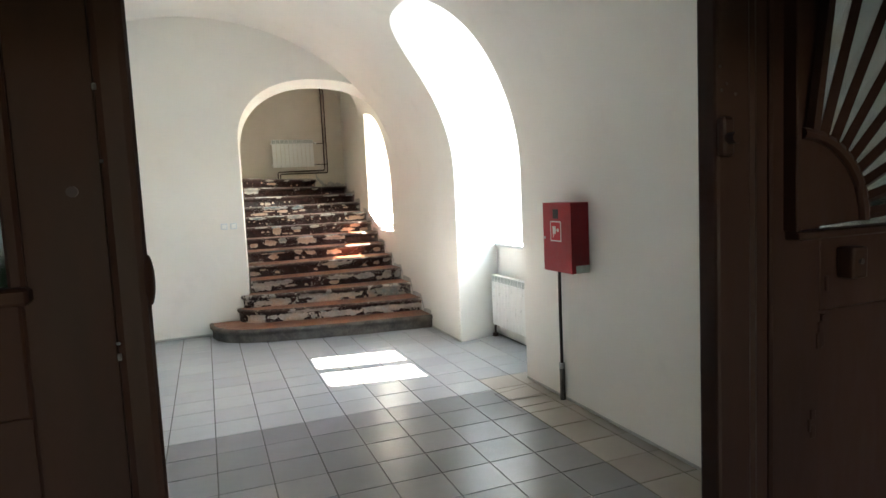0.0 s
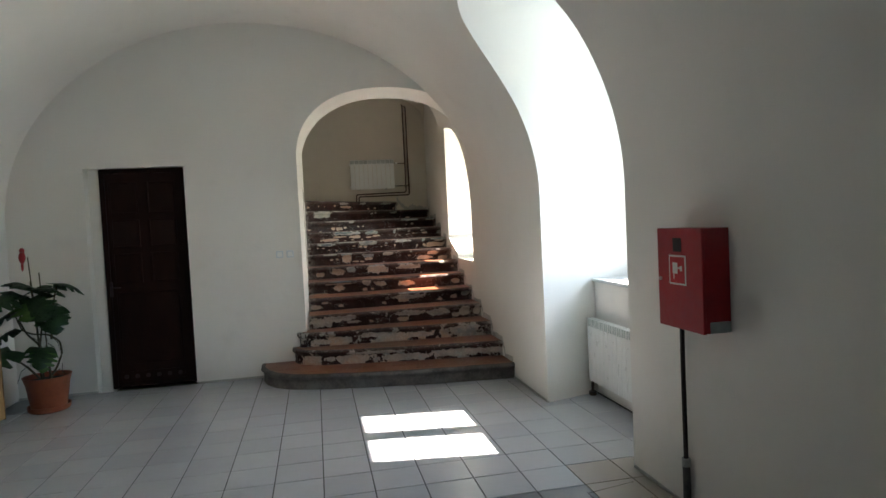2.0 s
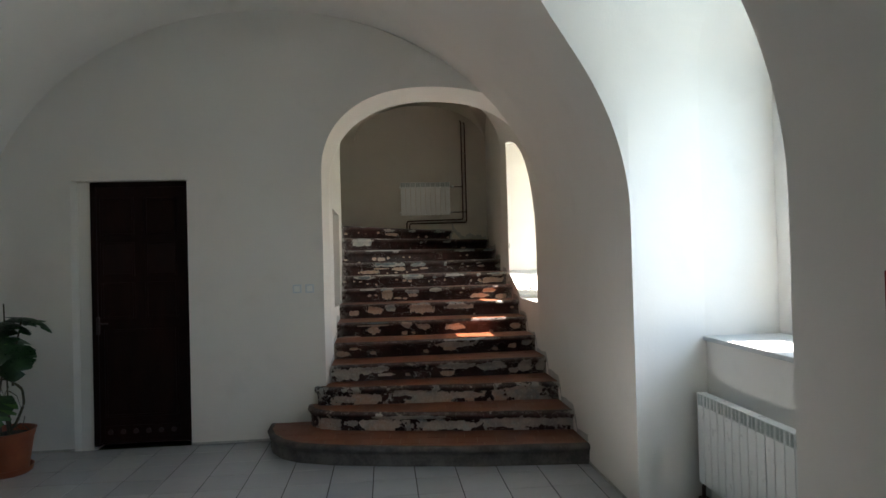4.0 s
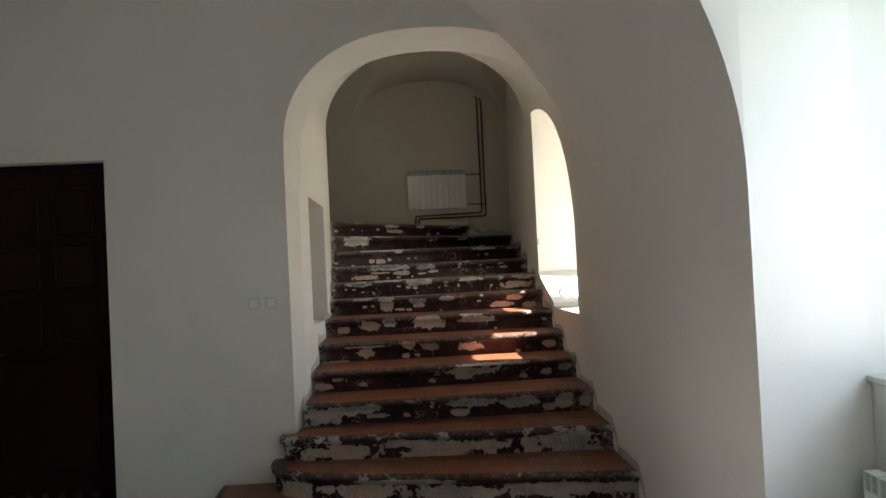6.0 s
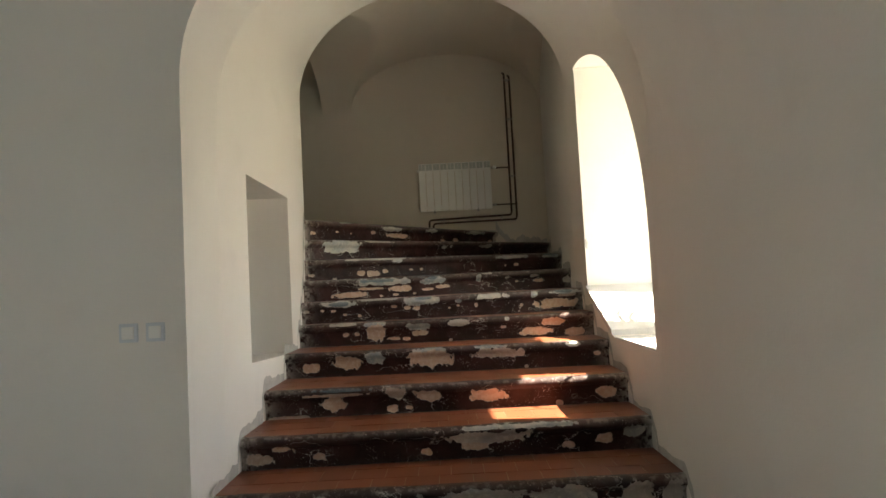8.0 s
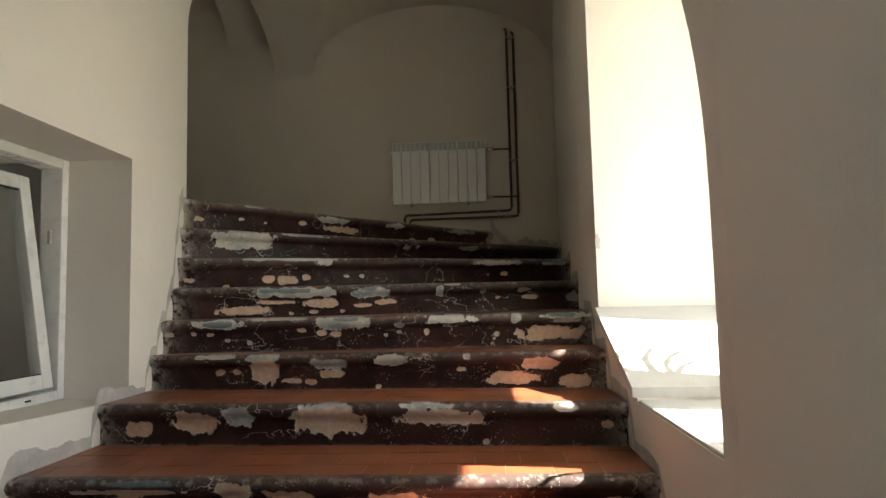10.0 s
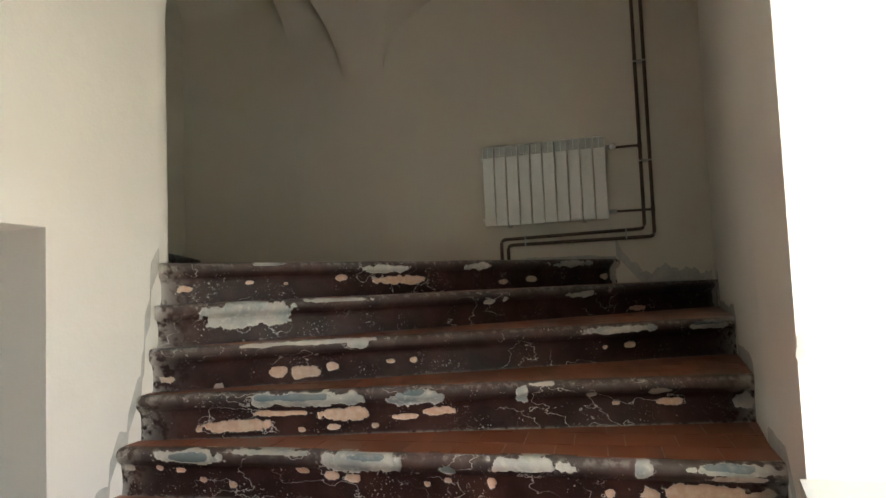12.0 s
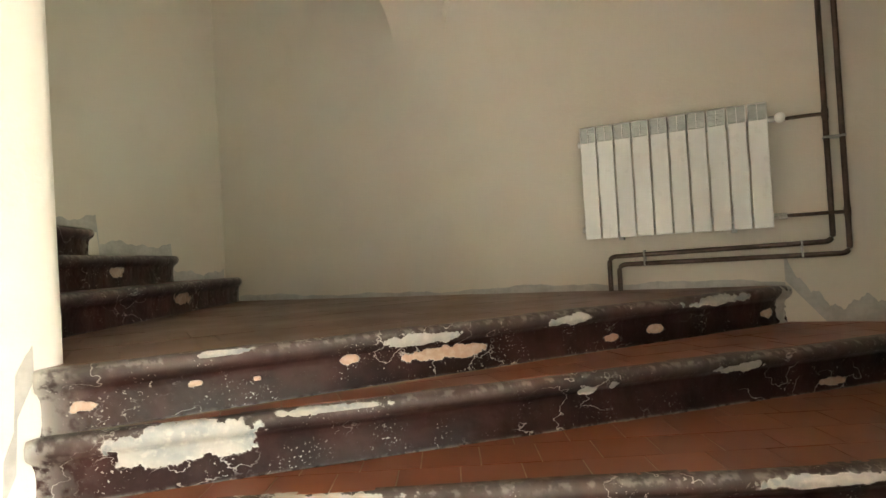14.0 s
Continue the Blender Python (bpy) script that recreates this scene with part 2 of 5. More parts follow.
BLOCKER_BROWN = speckled("sun_blocker_boards", (0.18, 0.12, 0.08), (0.28, 0.20, 0.13), 5.0, 0.7)


# ---- building helpers ----
def mesh_object(name, bm, mat, parent=None, smooth=False, angle=40):
    me = bpy.data.meshes.new(name)
    bm.normal_update()
    bm.to_mesh(me)
    bm.free()
    me.materials.append(mat)
    if smooth:
        for p in me.polygons:
            p.use_smooth = True
        me.set_sharp_from_angle(angle=radians(angle))
    ob = new(name, me)
    if parent is not None:
        ob.parent = parent
    return ob


def part(name, bm, mat, parent, label="", smooth=False, angle=40):
    ob = mesh_object(name, bm, mat, parent, smooth, angle)
    return tagged(ob, label) if label else ob


def thing(name, label, category, group="", place=(0, 0, 0), turn=0.0):
    ob = new(name)
    ob.empty_display_size = 0.1
    ob.matrix_basis = pose(*place, 0, 0, turn)
    return tagged(ob, label, category, group)


def box(lo, hi, bevel=0.0, seg=2, bm=None):
    out = bm or bmesh.new()
    s = [hi[i] - lo[i] for i in range(3)]
    c = [(hi[i] + lo[i]) / 2 for i in range(3)]
    got = bmesh.ops.create_cube(out, size=1.0, matrix=Matrix.LocRotScale(c, None, s))
    if bevel:
        edges = {e for v in got["verts"] for e in v.link_edges}
        bmesh.ops.bevel(out, geom=list(edges), offset=bevel, segments=seg, affect="EDGES", profile=0.5)
    return out


def prism(outline, z0, z1, bm=None):
    """A flat outline of (x, y) drawn up from z0 to z1."""
    out = bm or bmesh.new()
    lo = [out.verts.new((x, y, z0)) for x, y in outline]
    hi = [out.verts.new((x, y, z1)) for x, y in outline]
    n = len(outline)
    out.faces.new(lo[::-1])
    out.faces.new(hi)
    for i in range(n):
        out.faces.new((lo[i], lo[(i + 1) % n], hi[(i + 1) % n], hi[i]))
    return out


def loft(rings, bm=None):
    """A closed solid through rings of points with the same count."""
    out = bm or bmesh.new()
    rows = [[out.verts.new(p) for p in r] for r in rings]
    n = len(rows[0])
    for a, b in zip(rows, rows[1:]):
        for i in range(n):
            out.faces.new((a[i], a[(i + 1) % n], b[(i + 1) % n], b[i]))
    out.faces.new(rows[0][::-1])
    out.faces.new(rows[-1])
    bmesh.ops.recalc_face_normals(out, faces=out.faces)
    return out


def tube(points, radius, sides=8, bm=None, taper=1.0):
    """A round bar along points; taper: the end's share of the radius."""
    out = bm or bmesh.new()
    pts = [Vector(p) for p in points]
    rows = []
    for i, p in enumerate(pts):
        a, b = pts[max(i - 1, 0)], pts[min(i + 1, len(pts) - 1)]
        way = (b - a).normalized()
        side = way.orthogonal().normalized() if abs(way.z) > 0.95 else way.cross(Vector((0, 0, 1))).normalized()
        up = side.cross(way)
        r = radius * (1 + (taper - 1) * i / max(len(pts) - 1, 1))
        rows.append([out.verts.new(p + r * (math.cos(t) * side + math.sin(t) * up)) for t in (2 * math.pi * j / sides for j in range(sides))])
    for a, b in zip(rows, rows[1:]):
        for j in range(sides):
            out.faces.new((a[j], a[(j + 1) % sides], b[(j + 1) % sides], b[j]))
    out.faces.new(rows[0][::-1])
    out.faces.new(rows[-1])
    bmesh.ops.recalc_face_normals(out, faces=out.faces)
    return out


def lathe(profile, sides=32, bm=None):
    out = bm or bmesh.new()
    rows = [[out.verts.new((r * math.cos(t), r * math.sin(t), z)) for t in (2 * math.pi * j / sides for j in range(sides))] for r, z in profile]
    for a, b in zip(rows, rows[1:]):
        for j in range(sides):
            out.faces.new((a[j], a[(j + 1) % sides], b[(j + 1) % sides], b[j]))
    out.faces.new(rows[0][::-1])
    out.faces.new(rows[-1])
    return out


def carve(name, bm, cutters, mat, smooth_angle=35):
    """A solid less its openings, as one plain mesh."""
    body = mesh_object(name + "_solid", bm, mat)
    holes = []
    for c in cutters:
        hole = mesh_object("opening", c.copy(), mat)
        holes.append(hole)
        mod = body.modifiers.new("cut", "BOOLEAN")
        mod.operation, mod.solver, mod.object = "DIFFERENCE", "EXACT", hole
    bpy.context.view_layer.update()
    me = bpy.data.meshes.new_from_object(body.evaluated_get(bpy.context.evaluated_depsgraph_get()))
    me.name = name
    for ob in (body, *holes):
        bpy.data.objects.remove(ob)
    me.materials.clear()
    me.materials.append(mat)
    for p in me.polygons:
        p.use_smooth = True
    me.set_sharp_from_angle(angle=radians(smooth_angle))
    return new(name, me)


def structure(ob, label, category):
    return tagged(ob, label, category, kind="structure")


# ---- the shell of the hall ----
WEST, EAST, NORTH, SOUTH = -2.06, 3.056, 8.985, 1.40
MID, HALF, SPRING, RISE = 0.498, 2.558, 1.85, 2.13


def vault_ring(y, steps=72):
    ring = [(WEST, y, 0.5), (WEST, y, SPRING)]
    ring += [(MID - HALF * math.cos(math.pi * i / steps), y, SPRING + RISE * math.sin(math.pi * i / steps)) for i in range(1, steps)]
    return ring + [(EAST, y, SPRING), (EAST, y, 0.5)]


def niche_ring(x, half, z0, top=3.40, spring=2.72, n=28):
    ring = [(x, 6.165 - half, z0)]
    for i in range(n + 1):
        a = math.pi * i / n
        c, s = math.cos(a), math.sin(a)
        ring.append((x, 6.165 - half * math.copysign(abs(c) ** 0.72, c), spring + (top - spring) * s ** 0.72))
    return ring + [(x, 6.165 + half, z0)]


NICHE = loft([niche_ring(1.5, 0.765, -0.2), niche_ring(3.056, 0.765, -0.2), niche_ring(3.62, 0.93, -0.2)])
NICHE_WINDOW = loft([niche_ring(3.5, 0.890, 1.06, 3.397), niche_ring(3.622, 0.931, 1.06, 3.402), niche_ring(4.14, 0.93, 1.06, 3.36), niche_ring(4.145, 0.66, 1.06, 3.15), niche_ring(4.8, 0.66, 1.06, 3.15)])
VAULT = loft([vault_ring(1.0), vault_ring(9.2)])


def passage_ring(y, wide, spring, crown, steps=40, square=1.0):
    left = 0.97 - wide
    mid, half = (left + EAST) / 2, (EAST - left) / 2
    ring = [(left, y, -0.3)]
    for i in range(steps + 1):
        c, s = math.cos(math.pi * i / steps), math.sin(math.pi * i / steps)
        ring.append((mid - half * math.copysign(abs(c) ** square, c), y, spring + (crown - spring) * max(s, 0.0) ** square))
    return ring + [(EAST, y, -0.3)]


PASSAGE = loft([passage_ring(*r, square=0.87 if r[0] < 9.31 else 1.0) for r in ((8.5, 0.036, 2.43, 3.265), (8.985, 0.036, 2.43, 3.265), (9.285, 0.004, 2.30, 3.195), (9.30, 0.0, 2.31, 3.205), (9.315, 0.0, 2.62, 3.50), (9.6, 0.0, 2.78, 3.66), (11.10, 0.0, 3.02, 3.86), (11.16, 0.01, 3.03, 3.87), (11.19, 0.03, 3.05, 3.89), (11.205, 0.06, 3.08, 3.92), (11.4, 0.5, 3.1, 4.0))])


def stair_window_ring(x, n=20):
    ring = [(x, 10.80, 1.456), (x, 10.17, 1.19), (x, 10.16, 1.14), (x, 9.395, 1.14), (x, 9.39, 1.5)]
    ring += [(x, 10.80 - 1.41 * math.cos(math.pi / 2 * i / n), 1.75 + 1.30 * math.sin(math.pi / 2 * i / n)) for i in range(n + 1)]
    return ring


STAIR_WINDOW = loft([stair_window_ring(2.2), stair_window_ring(4.9)])
STAIR_WINDOW_OUTSIDE = box((3.76, 9.05, 1.0), (4.9, 11.15, 3.09))
SIDE_WINDOW = loft([[(x, 9.73, 1.15), (x, 10.62, 1.11), (x, 10.62, 2.18), (x, 9.73, 2.19)] for x in (-1.2, 1.3)])
DOOR_RECESS = box((-1.29, 8.8, -0.2), (-0.28, 9.5, 2.415))

wall_east = structure(carve("wall_east", box((EAST, 1.0, -0.1), (4.45, NORTH, SPRING)), [NICHE, NICHE_WINDOW], PLASTER), "thick off-white plastered wall with a deep window niche", "wall")
ceiling = structure(carve("ceiling", box((WEST - 0.3, 1.0, SPRING), (4.45, NORTH, 4.35)), [VAULT, NICHE, NICHE_WINDOW], PLASTER), "off-white plastered barrel vault cut by a window niche", "ceiling")
wall_north = structure(carve("wall_north", box((WEST - 0.3, NORTH, -0.1), (4.45, 11.21, 5.0)), [PASSAGE, DOOR_RECESS, SIDE_WINDOW, STAIR_WINDOW, STAIR_WINDOW_OUTSIDE], PLASTER), "off-white plastered end wall with an arched stair passage", "wall")
wall_west = structure(mesh_object("wall_west", box((WEST - 0.3, 1.0, -0.1), (WEST, NORTH, SPRING)), PLASTER), "off-white plastered side wall of the hall", "wall")
PORTAL = loft([[(-0.50, y, -0.2), (2.10, y, -0.2), (2.10, y, 2.75), (-0.50, y, 2.75)] for y in (0.8, 1.6)])
wall_south = structure(carve("wall_south", box((WEST - 0.3, 1.0, -0.1), (4.45, SOUTH, 4.35)), [PORTAL], PLASTER), "off-white plastered wall round the entrance doorway", "wall")

# the porch behind the entrance
porch = bmesh.new()
for lo, hi in (((-1.3, -2.2, 0.0), (-1.1, 1.0, 3.0)), ((2.7, -2.2, 0.0), (2.9, 1.0, 3.0)), ((-1.3, -2.4, 3.0), (2.9, 1.0, 3.2)), ((-1.3, -2.4, 0.0), (0.2, -2.2, 3.0)), ((1.6, -2.4, 0.0), (2.9, -2.2, 3.0)), ((0.2, -2.4, 2.2), (1.6, -2.2, 3.0))):
    box(lo, hi, bm=porch)
structure(mesh_object("wall_porch", porch, DARK_ROOM), "plain grey plaster walls of the entrance porch", "wall")
structure(mesh_object("floor_porch", box((-1.3, -2.4, -0.1), (2.9, 1.39, -0.002)), GROUT), "dark worn stone floor of the porch", "floor")

# the stairwell
well = bmesh.new()
prism([(EAST, 11.21), (4.45, 11.21), (4.45, 13.7), (3.22, 13.7), (3.22, 13.32)], -0.1, 5.0, bm=well)
structure(mesh_object("wall_stairwell_east", well, PLASTER), "off-white plastered stairwell wall", "wall")
structure(mesh_object("wall_stairwell_north", box((-1.2, 13.32, -0.1), (3.22, 13.7, 5.0)), CREAM), "cream plastered back wall of the stairwell", "wall")
structure(mesh_object("wall_stairwell_west", box((-1.2, 11.21, -0.1), (-0.69, 13.32, 5.0)), CREAM), "cream plastered side wall of the upper flight", "wall")


def groin(x, y):
    def arch(v, mid, half, spring, rise):
        q = 1 - ((v - mid) / half) ** 2
        return spring + rise * math.sqrt(max(q, 0.0))
    if x > 1.06:
        return max(arch(x, 2.13, 1.07, 3.55, 0.60), arch(y, 12.262, 1.0583, 3.52, 0.50))
    spring = 3.52 if x > 0.72 else 3.84 if x > 0.27 else 4.16
    return arch(y, 12.262, 1.0583, spring, 0.50)



def stairwell_ceiling():
    bm = bmesh.new()
    ny = 64
    xs = [-0.69, -0.2, 0.269, 0.271, 0.5, 0.719, 0.721, 0.9, 1.059] + [1.061 + 2.169 * i / 90 for i in range(91)]
    nx = len(xs) - 1
    ys = [11.196] + [12.262 - 1.0583 * math.cos(math.pi * j / (ny - 2)) for j in range(ny - 1)] + [13.328]
    grid = [[bm.verts.new((x, y, groin(x, y))) for y in ys] for x in xs]
    for i in range(nx):
        for j in range(ny):
            bm.faces.new((grid[i][j], grid[i][j + 1], grid[i + 1][j + 1], grid[i + 1][j]))
    ret = bmesh.ops.extrude_face_region(bm, geom=list(bm.faces))
    for v in ret["geom"]:
        if isinstance(v, bmesh.types.BMVert):
            v.co.z = 5.05
    bmesh.ops.recalc_face_normals(bm, faces=bm.faces)
    return mesh_object("ceiling_stairwell", bm, CREAM, None, True, 25)


structure(stairwell_ceiling(), "cream plastered groin vault over the stairwell", "ceiling")

# outside
# unseen ground, coloured dark green so little sunlight bounces in at the windows
structure(mesh_object("ground", box((-60, -60, -0.6), (120, 80, -0.12)), GROUND), "unseen outside ground, kept dark to limit bounced light", "ground")
# added boards, out of view: their outer edges trim the sun through each window
sun_blocker = thing("sun_blocker", "added unseen boards outside that cut the top of the sunbeams", "roof")
part("board", box((4.45, 1.0, 3.10), (5.20, 8.80, 3.22)), BLOCKER_BROWN, sun_blocker)
part("board", box((4.45, 8.804, 3.10), (5.07, 14.0, 3.22)), BLOCKER_BROWN, sun_blocker)

# ---- staircase ----
RISER = 0.16
NOSE = {
    1: ((0.44, 8.985), (3.056, 7.88)), 2: ((0.80, 8.985), (3.056, 8.27)), 3: ((0.86, 8.985), (3.056, 8.70)), 4: ((0.97, 9.12), (3.056, 9.12)),
    5: ((0.97, 9.50), (3.056, 9.55)), 6: ((0.97, 9.93), (3.056, 9.93)), 7: ((0.97, 10.41), (3.056, 10.31)), 8: ((0.97, 10.80), (3.056, 10.68)),
    9: ((0.97, 10.90), (3.064, 10.99)), 10: ((0.97, 10.99), (3.09, 11.50)), 11: ((0.97, 11.05), (3.135, 12.12)), 12: ((0.97, 11.075), (3.21, 13.16)),
    13: ((0.97, 11.10), (2.64, 13.32)), 14: ((0.50, 11.10), (-0.57, 13.32)), 15: ((0.25, 11.10), (-0.69, 12.92)), 16: ((0.05, 11.10), (-0.69, 12.38)),
}


def lattice(seed, nu, nv, pu, pv):
    """Smooth value noise in 0..1 at pu, pv on a lattice of nu x nv cells."""
    g = np.random.RandomState(seed).rand(nu + 2, nv + 2)
    x, y = pu * nu, pv * nv
    i, j = np.clip(x.astype(int), 0, nu), np.clip(y.astype(int), 0, nv)
    f, h = x - i, y - j
    f, h = f * f * (3 - 2 * f), h * h * (3 - 2 * h)
    return (g[i, j] * (1 - f) + g[i + 1, j] * f) * (1 - h) + (g[i, j + 1] * (1 - f) + g[i + 1, j + 1] * f) * h


def fractal(seed, length, pu, pv, cell):
    total, share, size = 0.0, 0.5, cell
    for o in range(4):
        total = total + share * lattice(seed + o, max(int(length / size), 1), max(int(0.2 / size), 1), pu, pv)
        share, size = share * 0.55, size / 2.1
    return total / 0.92


# Cross section of a step's front: outward reach and height below the nosing, from the tread down.
FRONT = [(-0.030, 0.0), (-0.012, 0.0), (0.000, 0.002), (0.010, 0.007), (0.016, 0.016), (0.018, 0.026), (0.016, 0.036), (0.010, 0.045), (0.002, 0.052), (-0.006, 0.060), (-0.010, 0.075), (-0.012, 0.10), (-0.012, 0.13), (-0.010, 0.150), (-0.006, 0.170)]


def front_profile(n):
    f = np.array(FRONT)
    s = np.concatenate([[0], np.cumsum(np.hypot(*np.diff(f, axis=0).T))])
    q = np.linspace(0, s[-1], n)
    return np.interp(q, s, f[:, 0]), np.interp(q, s, f[:, 1])


def curved_front(k):
    """The line of a step's front on the plan; the lowest three sweep back to the wall."""
    (x0, y0), (x1, y1) = NOSE[k]
    if k == 1:
        return [(0.44, 8.985), (0.445, 8.80), (0.50, 8.60), (0.60, 8.43), (0.76, 8.30), (1.03, 8.19), (1.50, 8.08), (2.22, 7.95), (3.056, 7.87)]
    if k == 2:
        return [(0.785, 8.985), (0.79, 8.90), (0.82, 8.80), (0.90, 8.70), (1.06, 8.62), (1.5, 8.52), (2.2, 8.39), (3.056, 8.27)]
    if k == 3:
        return [(0.845, 8.985), (0.85, 8.93), (0.875, 8.90), (0.95, 8.88), (1.5, 8.83), (2.2, 8.77), (3.056, 8.70)]
    bow = 0.0 if k < 9 else 0.012
    return [(x0 + (x1 - x0) * i / 6, y0 + (y1 - y0) * i / 6 + bow * math.sin(math.pi * i / 6)) for i in range(7)]


def wear_front(parent, k, patches, base):
    """The painted front of step k with its flaked patches: (start, end, middle height, half height, pinkness), all as shares."""
    line = np.array(curved_front(k))
    seg = np.concatenate([[0], np.cumsum(np.hypot(*np.diff(line, axis=0).T))])
    length = seg[-1]
    nu, nv = int(length / (0.0028 if k in (10, 11, 12, 13) else 0.004)), 60 if k in (10, 11, 12, 13) else 44
    us = np.linspace(0, length, nu)
    px, py = np.interp(us, seg, line[:, 0]), np.interp(us, seg, line[:, 1])
    tx, ty = np.gradient(px, us), np.gradient(py, us)
    if k <= 3:
        for _ in range(3):
            tx, ty = np.convolve(np.pad(tx, 6, mode="edge"), np.ones(13) / 13, "valid"), np.convolve(np.pad(ty, 6, mode="edge"), np.ones(13) / 13, "valid")
    tl = np.hypot(tx, ty)
    nx_, ny_ = ty / tl, -tx / tl
    reach, drop = front_profile(nv)
    U, V = np.meshgrid(us / length, np.linspace(0, 1, nv), indexing="ij")
    depth = np.broadcast_to(drop, U.shape) / 0.17
    high = 1 - depth
    wob = 0.010 * (fractal(k * 31 + 5, length, U, V, 0.12) - 0.5)
    rag = fractal(k * 17 + 2, length, U, V, 0.055) - 0.5
    fine = fractal(k * 13 + 9, length, U, V, 0.018) - 0.5
    ground = fractal(k * 7 + 1, length, U, V, 0.11)
    chip = np.clip((ground - 0.5) * 5 + base + 1.2 * fine - 0.75 * (high > 0.62), 0, 1) if base > 0.2 else np.clip((ground - 0.3) * 0.5, 0, 0.28)
    pink = np.clip(0.25 + 2.0 * (fractal(k * 5 + 3, length, U, V, 0.2) - 0.5) - 0.7 * (high - 0.5), 0, 1) if base > 0.2 else np.clip(0.95 - high, 0, 1)
    blue = np.zeros_like(U)
    for a, b, mid, tall, p in patches:
        q = (np.abs((U - (a + b) / 2) / ((b - a) / 2)) ** 2.6 + np.abs((high - mid) / tall) ** 2.6) ** (1 / 2.6)
        mask = np.clip((0.88 - q + 0.85 * rag + 0.45 * fine) * 4.0, 0, 1) * (q < 1.35)
        mask = mask * (mask > 0.3)
        if p < 0:
            blue = np.maximum(blue, mask)
            continue
        pink = np.where(mask > chip, p, pink)
        chip = np.maximum(chip, mask)
    rim = np.clip(1 - np.abs(chip - 0.45) / 0.16, 0, 1) * (fine > -0.03) * 0.5
    lip = np.exp(-((drop - 0.008) / 0.009) ** 2)[None, :] * (0.04 + 0.22 * np.clip(fine * 7 + rag * 2 - 0.55, 0, 1))
    foot = np.exp(-((drop - 0.168) / 0.006) ** 2)[None, :] * np.clip(0.6 + fine * 4, 0, 1) * 0.8
    worn = (0.085 if k > 8 else 0.045) * np.clip(1.35 - drop / 0.042, 0, 1)[None, :] * np.clip(ground + 0.5 + 0.6 * fine, 0, 1.3)
    ends = np.exp(-np.minimum(U, 1 - U) * length / 0.035) * np.clip(0.45 + rag * 2 + fine * 4, 0, 0.9)
    pale = np.clip(rim + lip + foot + worn + ends, 0, 0.85)
    top = RISER * k
    out = np.broadcast_to(reach, U.shape) + wob * (0.4 + 0.6 * np.sin(np.pi * np.clip(depth, 0, 1))) - 0.004 * np.clip((chip - 0.4) * 4, 0, 1)
    dz = 0.006 * (fractal(k * 11 + 4, length, U, V * 0, 0.3) - 0.5)
    co = np.stack([px[:, None] + nx_[:, None] * out, py[:, None] + ny_[:, None] * out, top - np.broadcast_to(drop, U.shape) + dz], -1).reshape(-1, 3)
    idx = np.arange(nu * nv).reshape(nu, nv)
    quads = np.stack([idx[:-1, :-1], idx[:-1, 1:], idx[1:, 1:], idx[1:, :-1]], -1).reshape(-1, 4)
    me = bpy.data.meshes.new("riser")
    me.from_pydata(co.tolist(), [], quads.tolist())
    layer = me.color_attributes.new("wear", "FLOAT_COLOR", "POINT")
    layer.data.foreach_set("color", np.stack([chip, np.broadcast_to(pink, chip.shape), pale, blue], -1).astype(np.float32).ravel())
    me.polygons.foreach_set("use_smooth", [True] * len(me.polygons))
    me.materials.append(CHIPS)
    ob = new("riser", me)
    ob.parent = parent
    return ob


def clip_convex(poly, a, b):
    """The part of poly on the left of the line from a to b."""
    out = []
    side = lambda p: (b[0] - a[0]) * (p[1] - a[1]) - (b[1] - a[1]) * (p[0] - a[0])
    for p, q in zip(poly, poly[1:] + poly[:1]):
        sp, sq = side(p), side(q)
        if sp >= 0:
            out.append(p)
        if sp * sq < 0:
            t = sp / (sp - sq)
            out.append((p[0] + t * (q[0] - p[0]), p[1] + t * (q[1] - p[1])))
    return out


def area(poly):
    return 0.5 * sum(p[0] * q[1] - q[0] * p[1] for p, q in zip(poly, poly[1:] + poly[:1]))


def shrink(poly, d):
    """A convex outline drawn in by d on all sides."""
    out = poly
    for p, q in zip(poly, poly[1:] + poly[:1]):
        l = math.hypot(q[0] - p[0], q[1] - p[1])
        if l < 1e-6:
            continue
        n = (-(q[1] - p[1]) / l * d, (q[0] - p[0]) / l * d)
        out = clip_convex(out, (p[0] + n[0], p[1] + n[1]), (q[0] + n[0], q[1] + n[1])) if len(out) > 2 else out
    return out


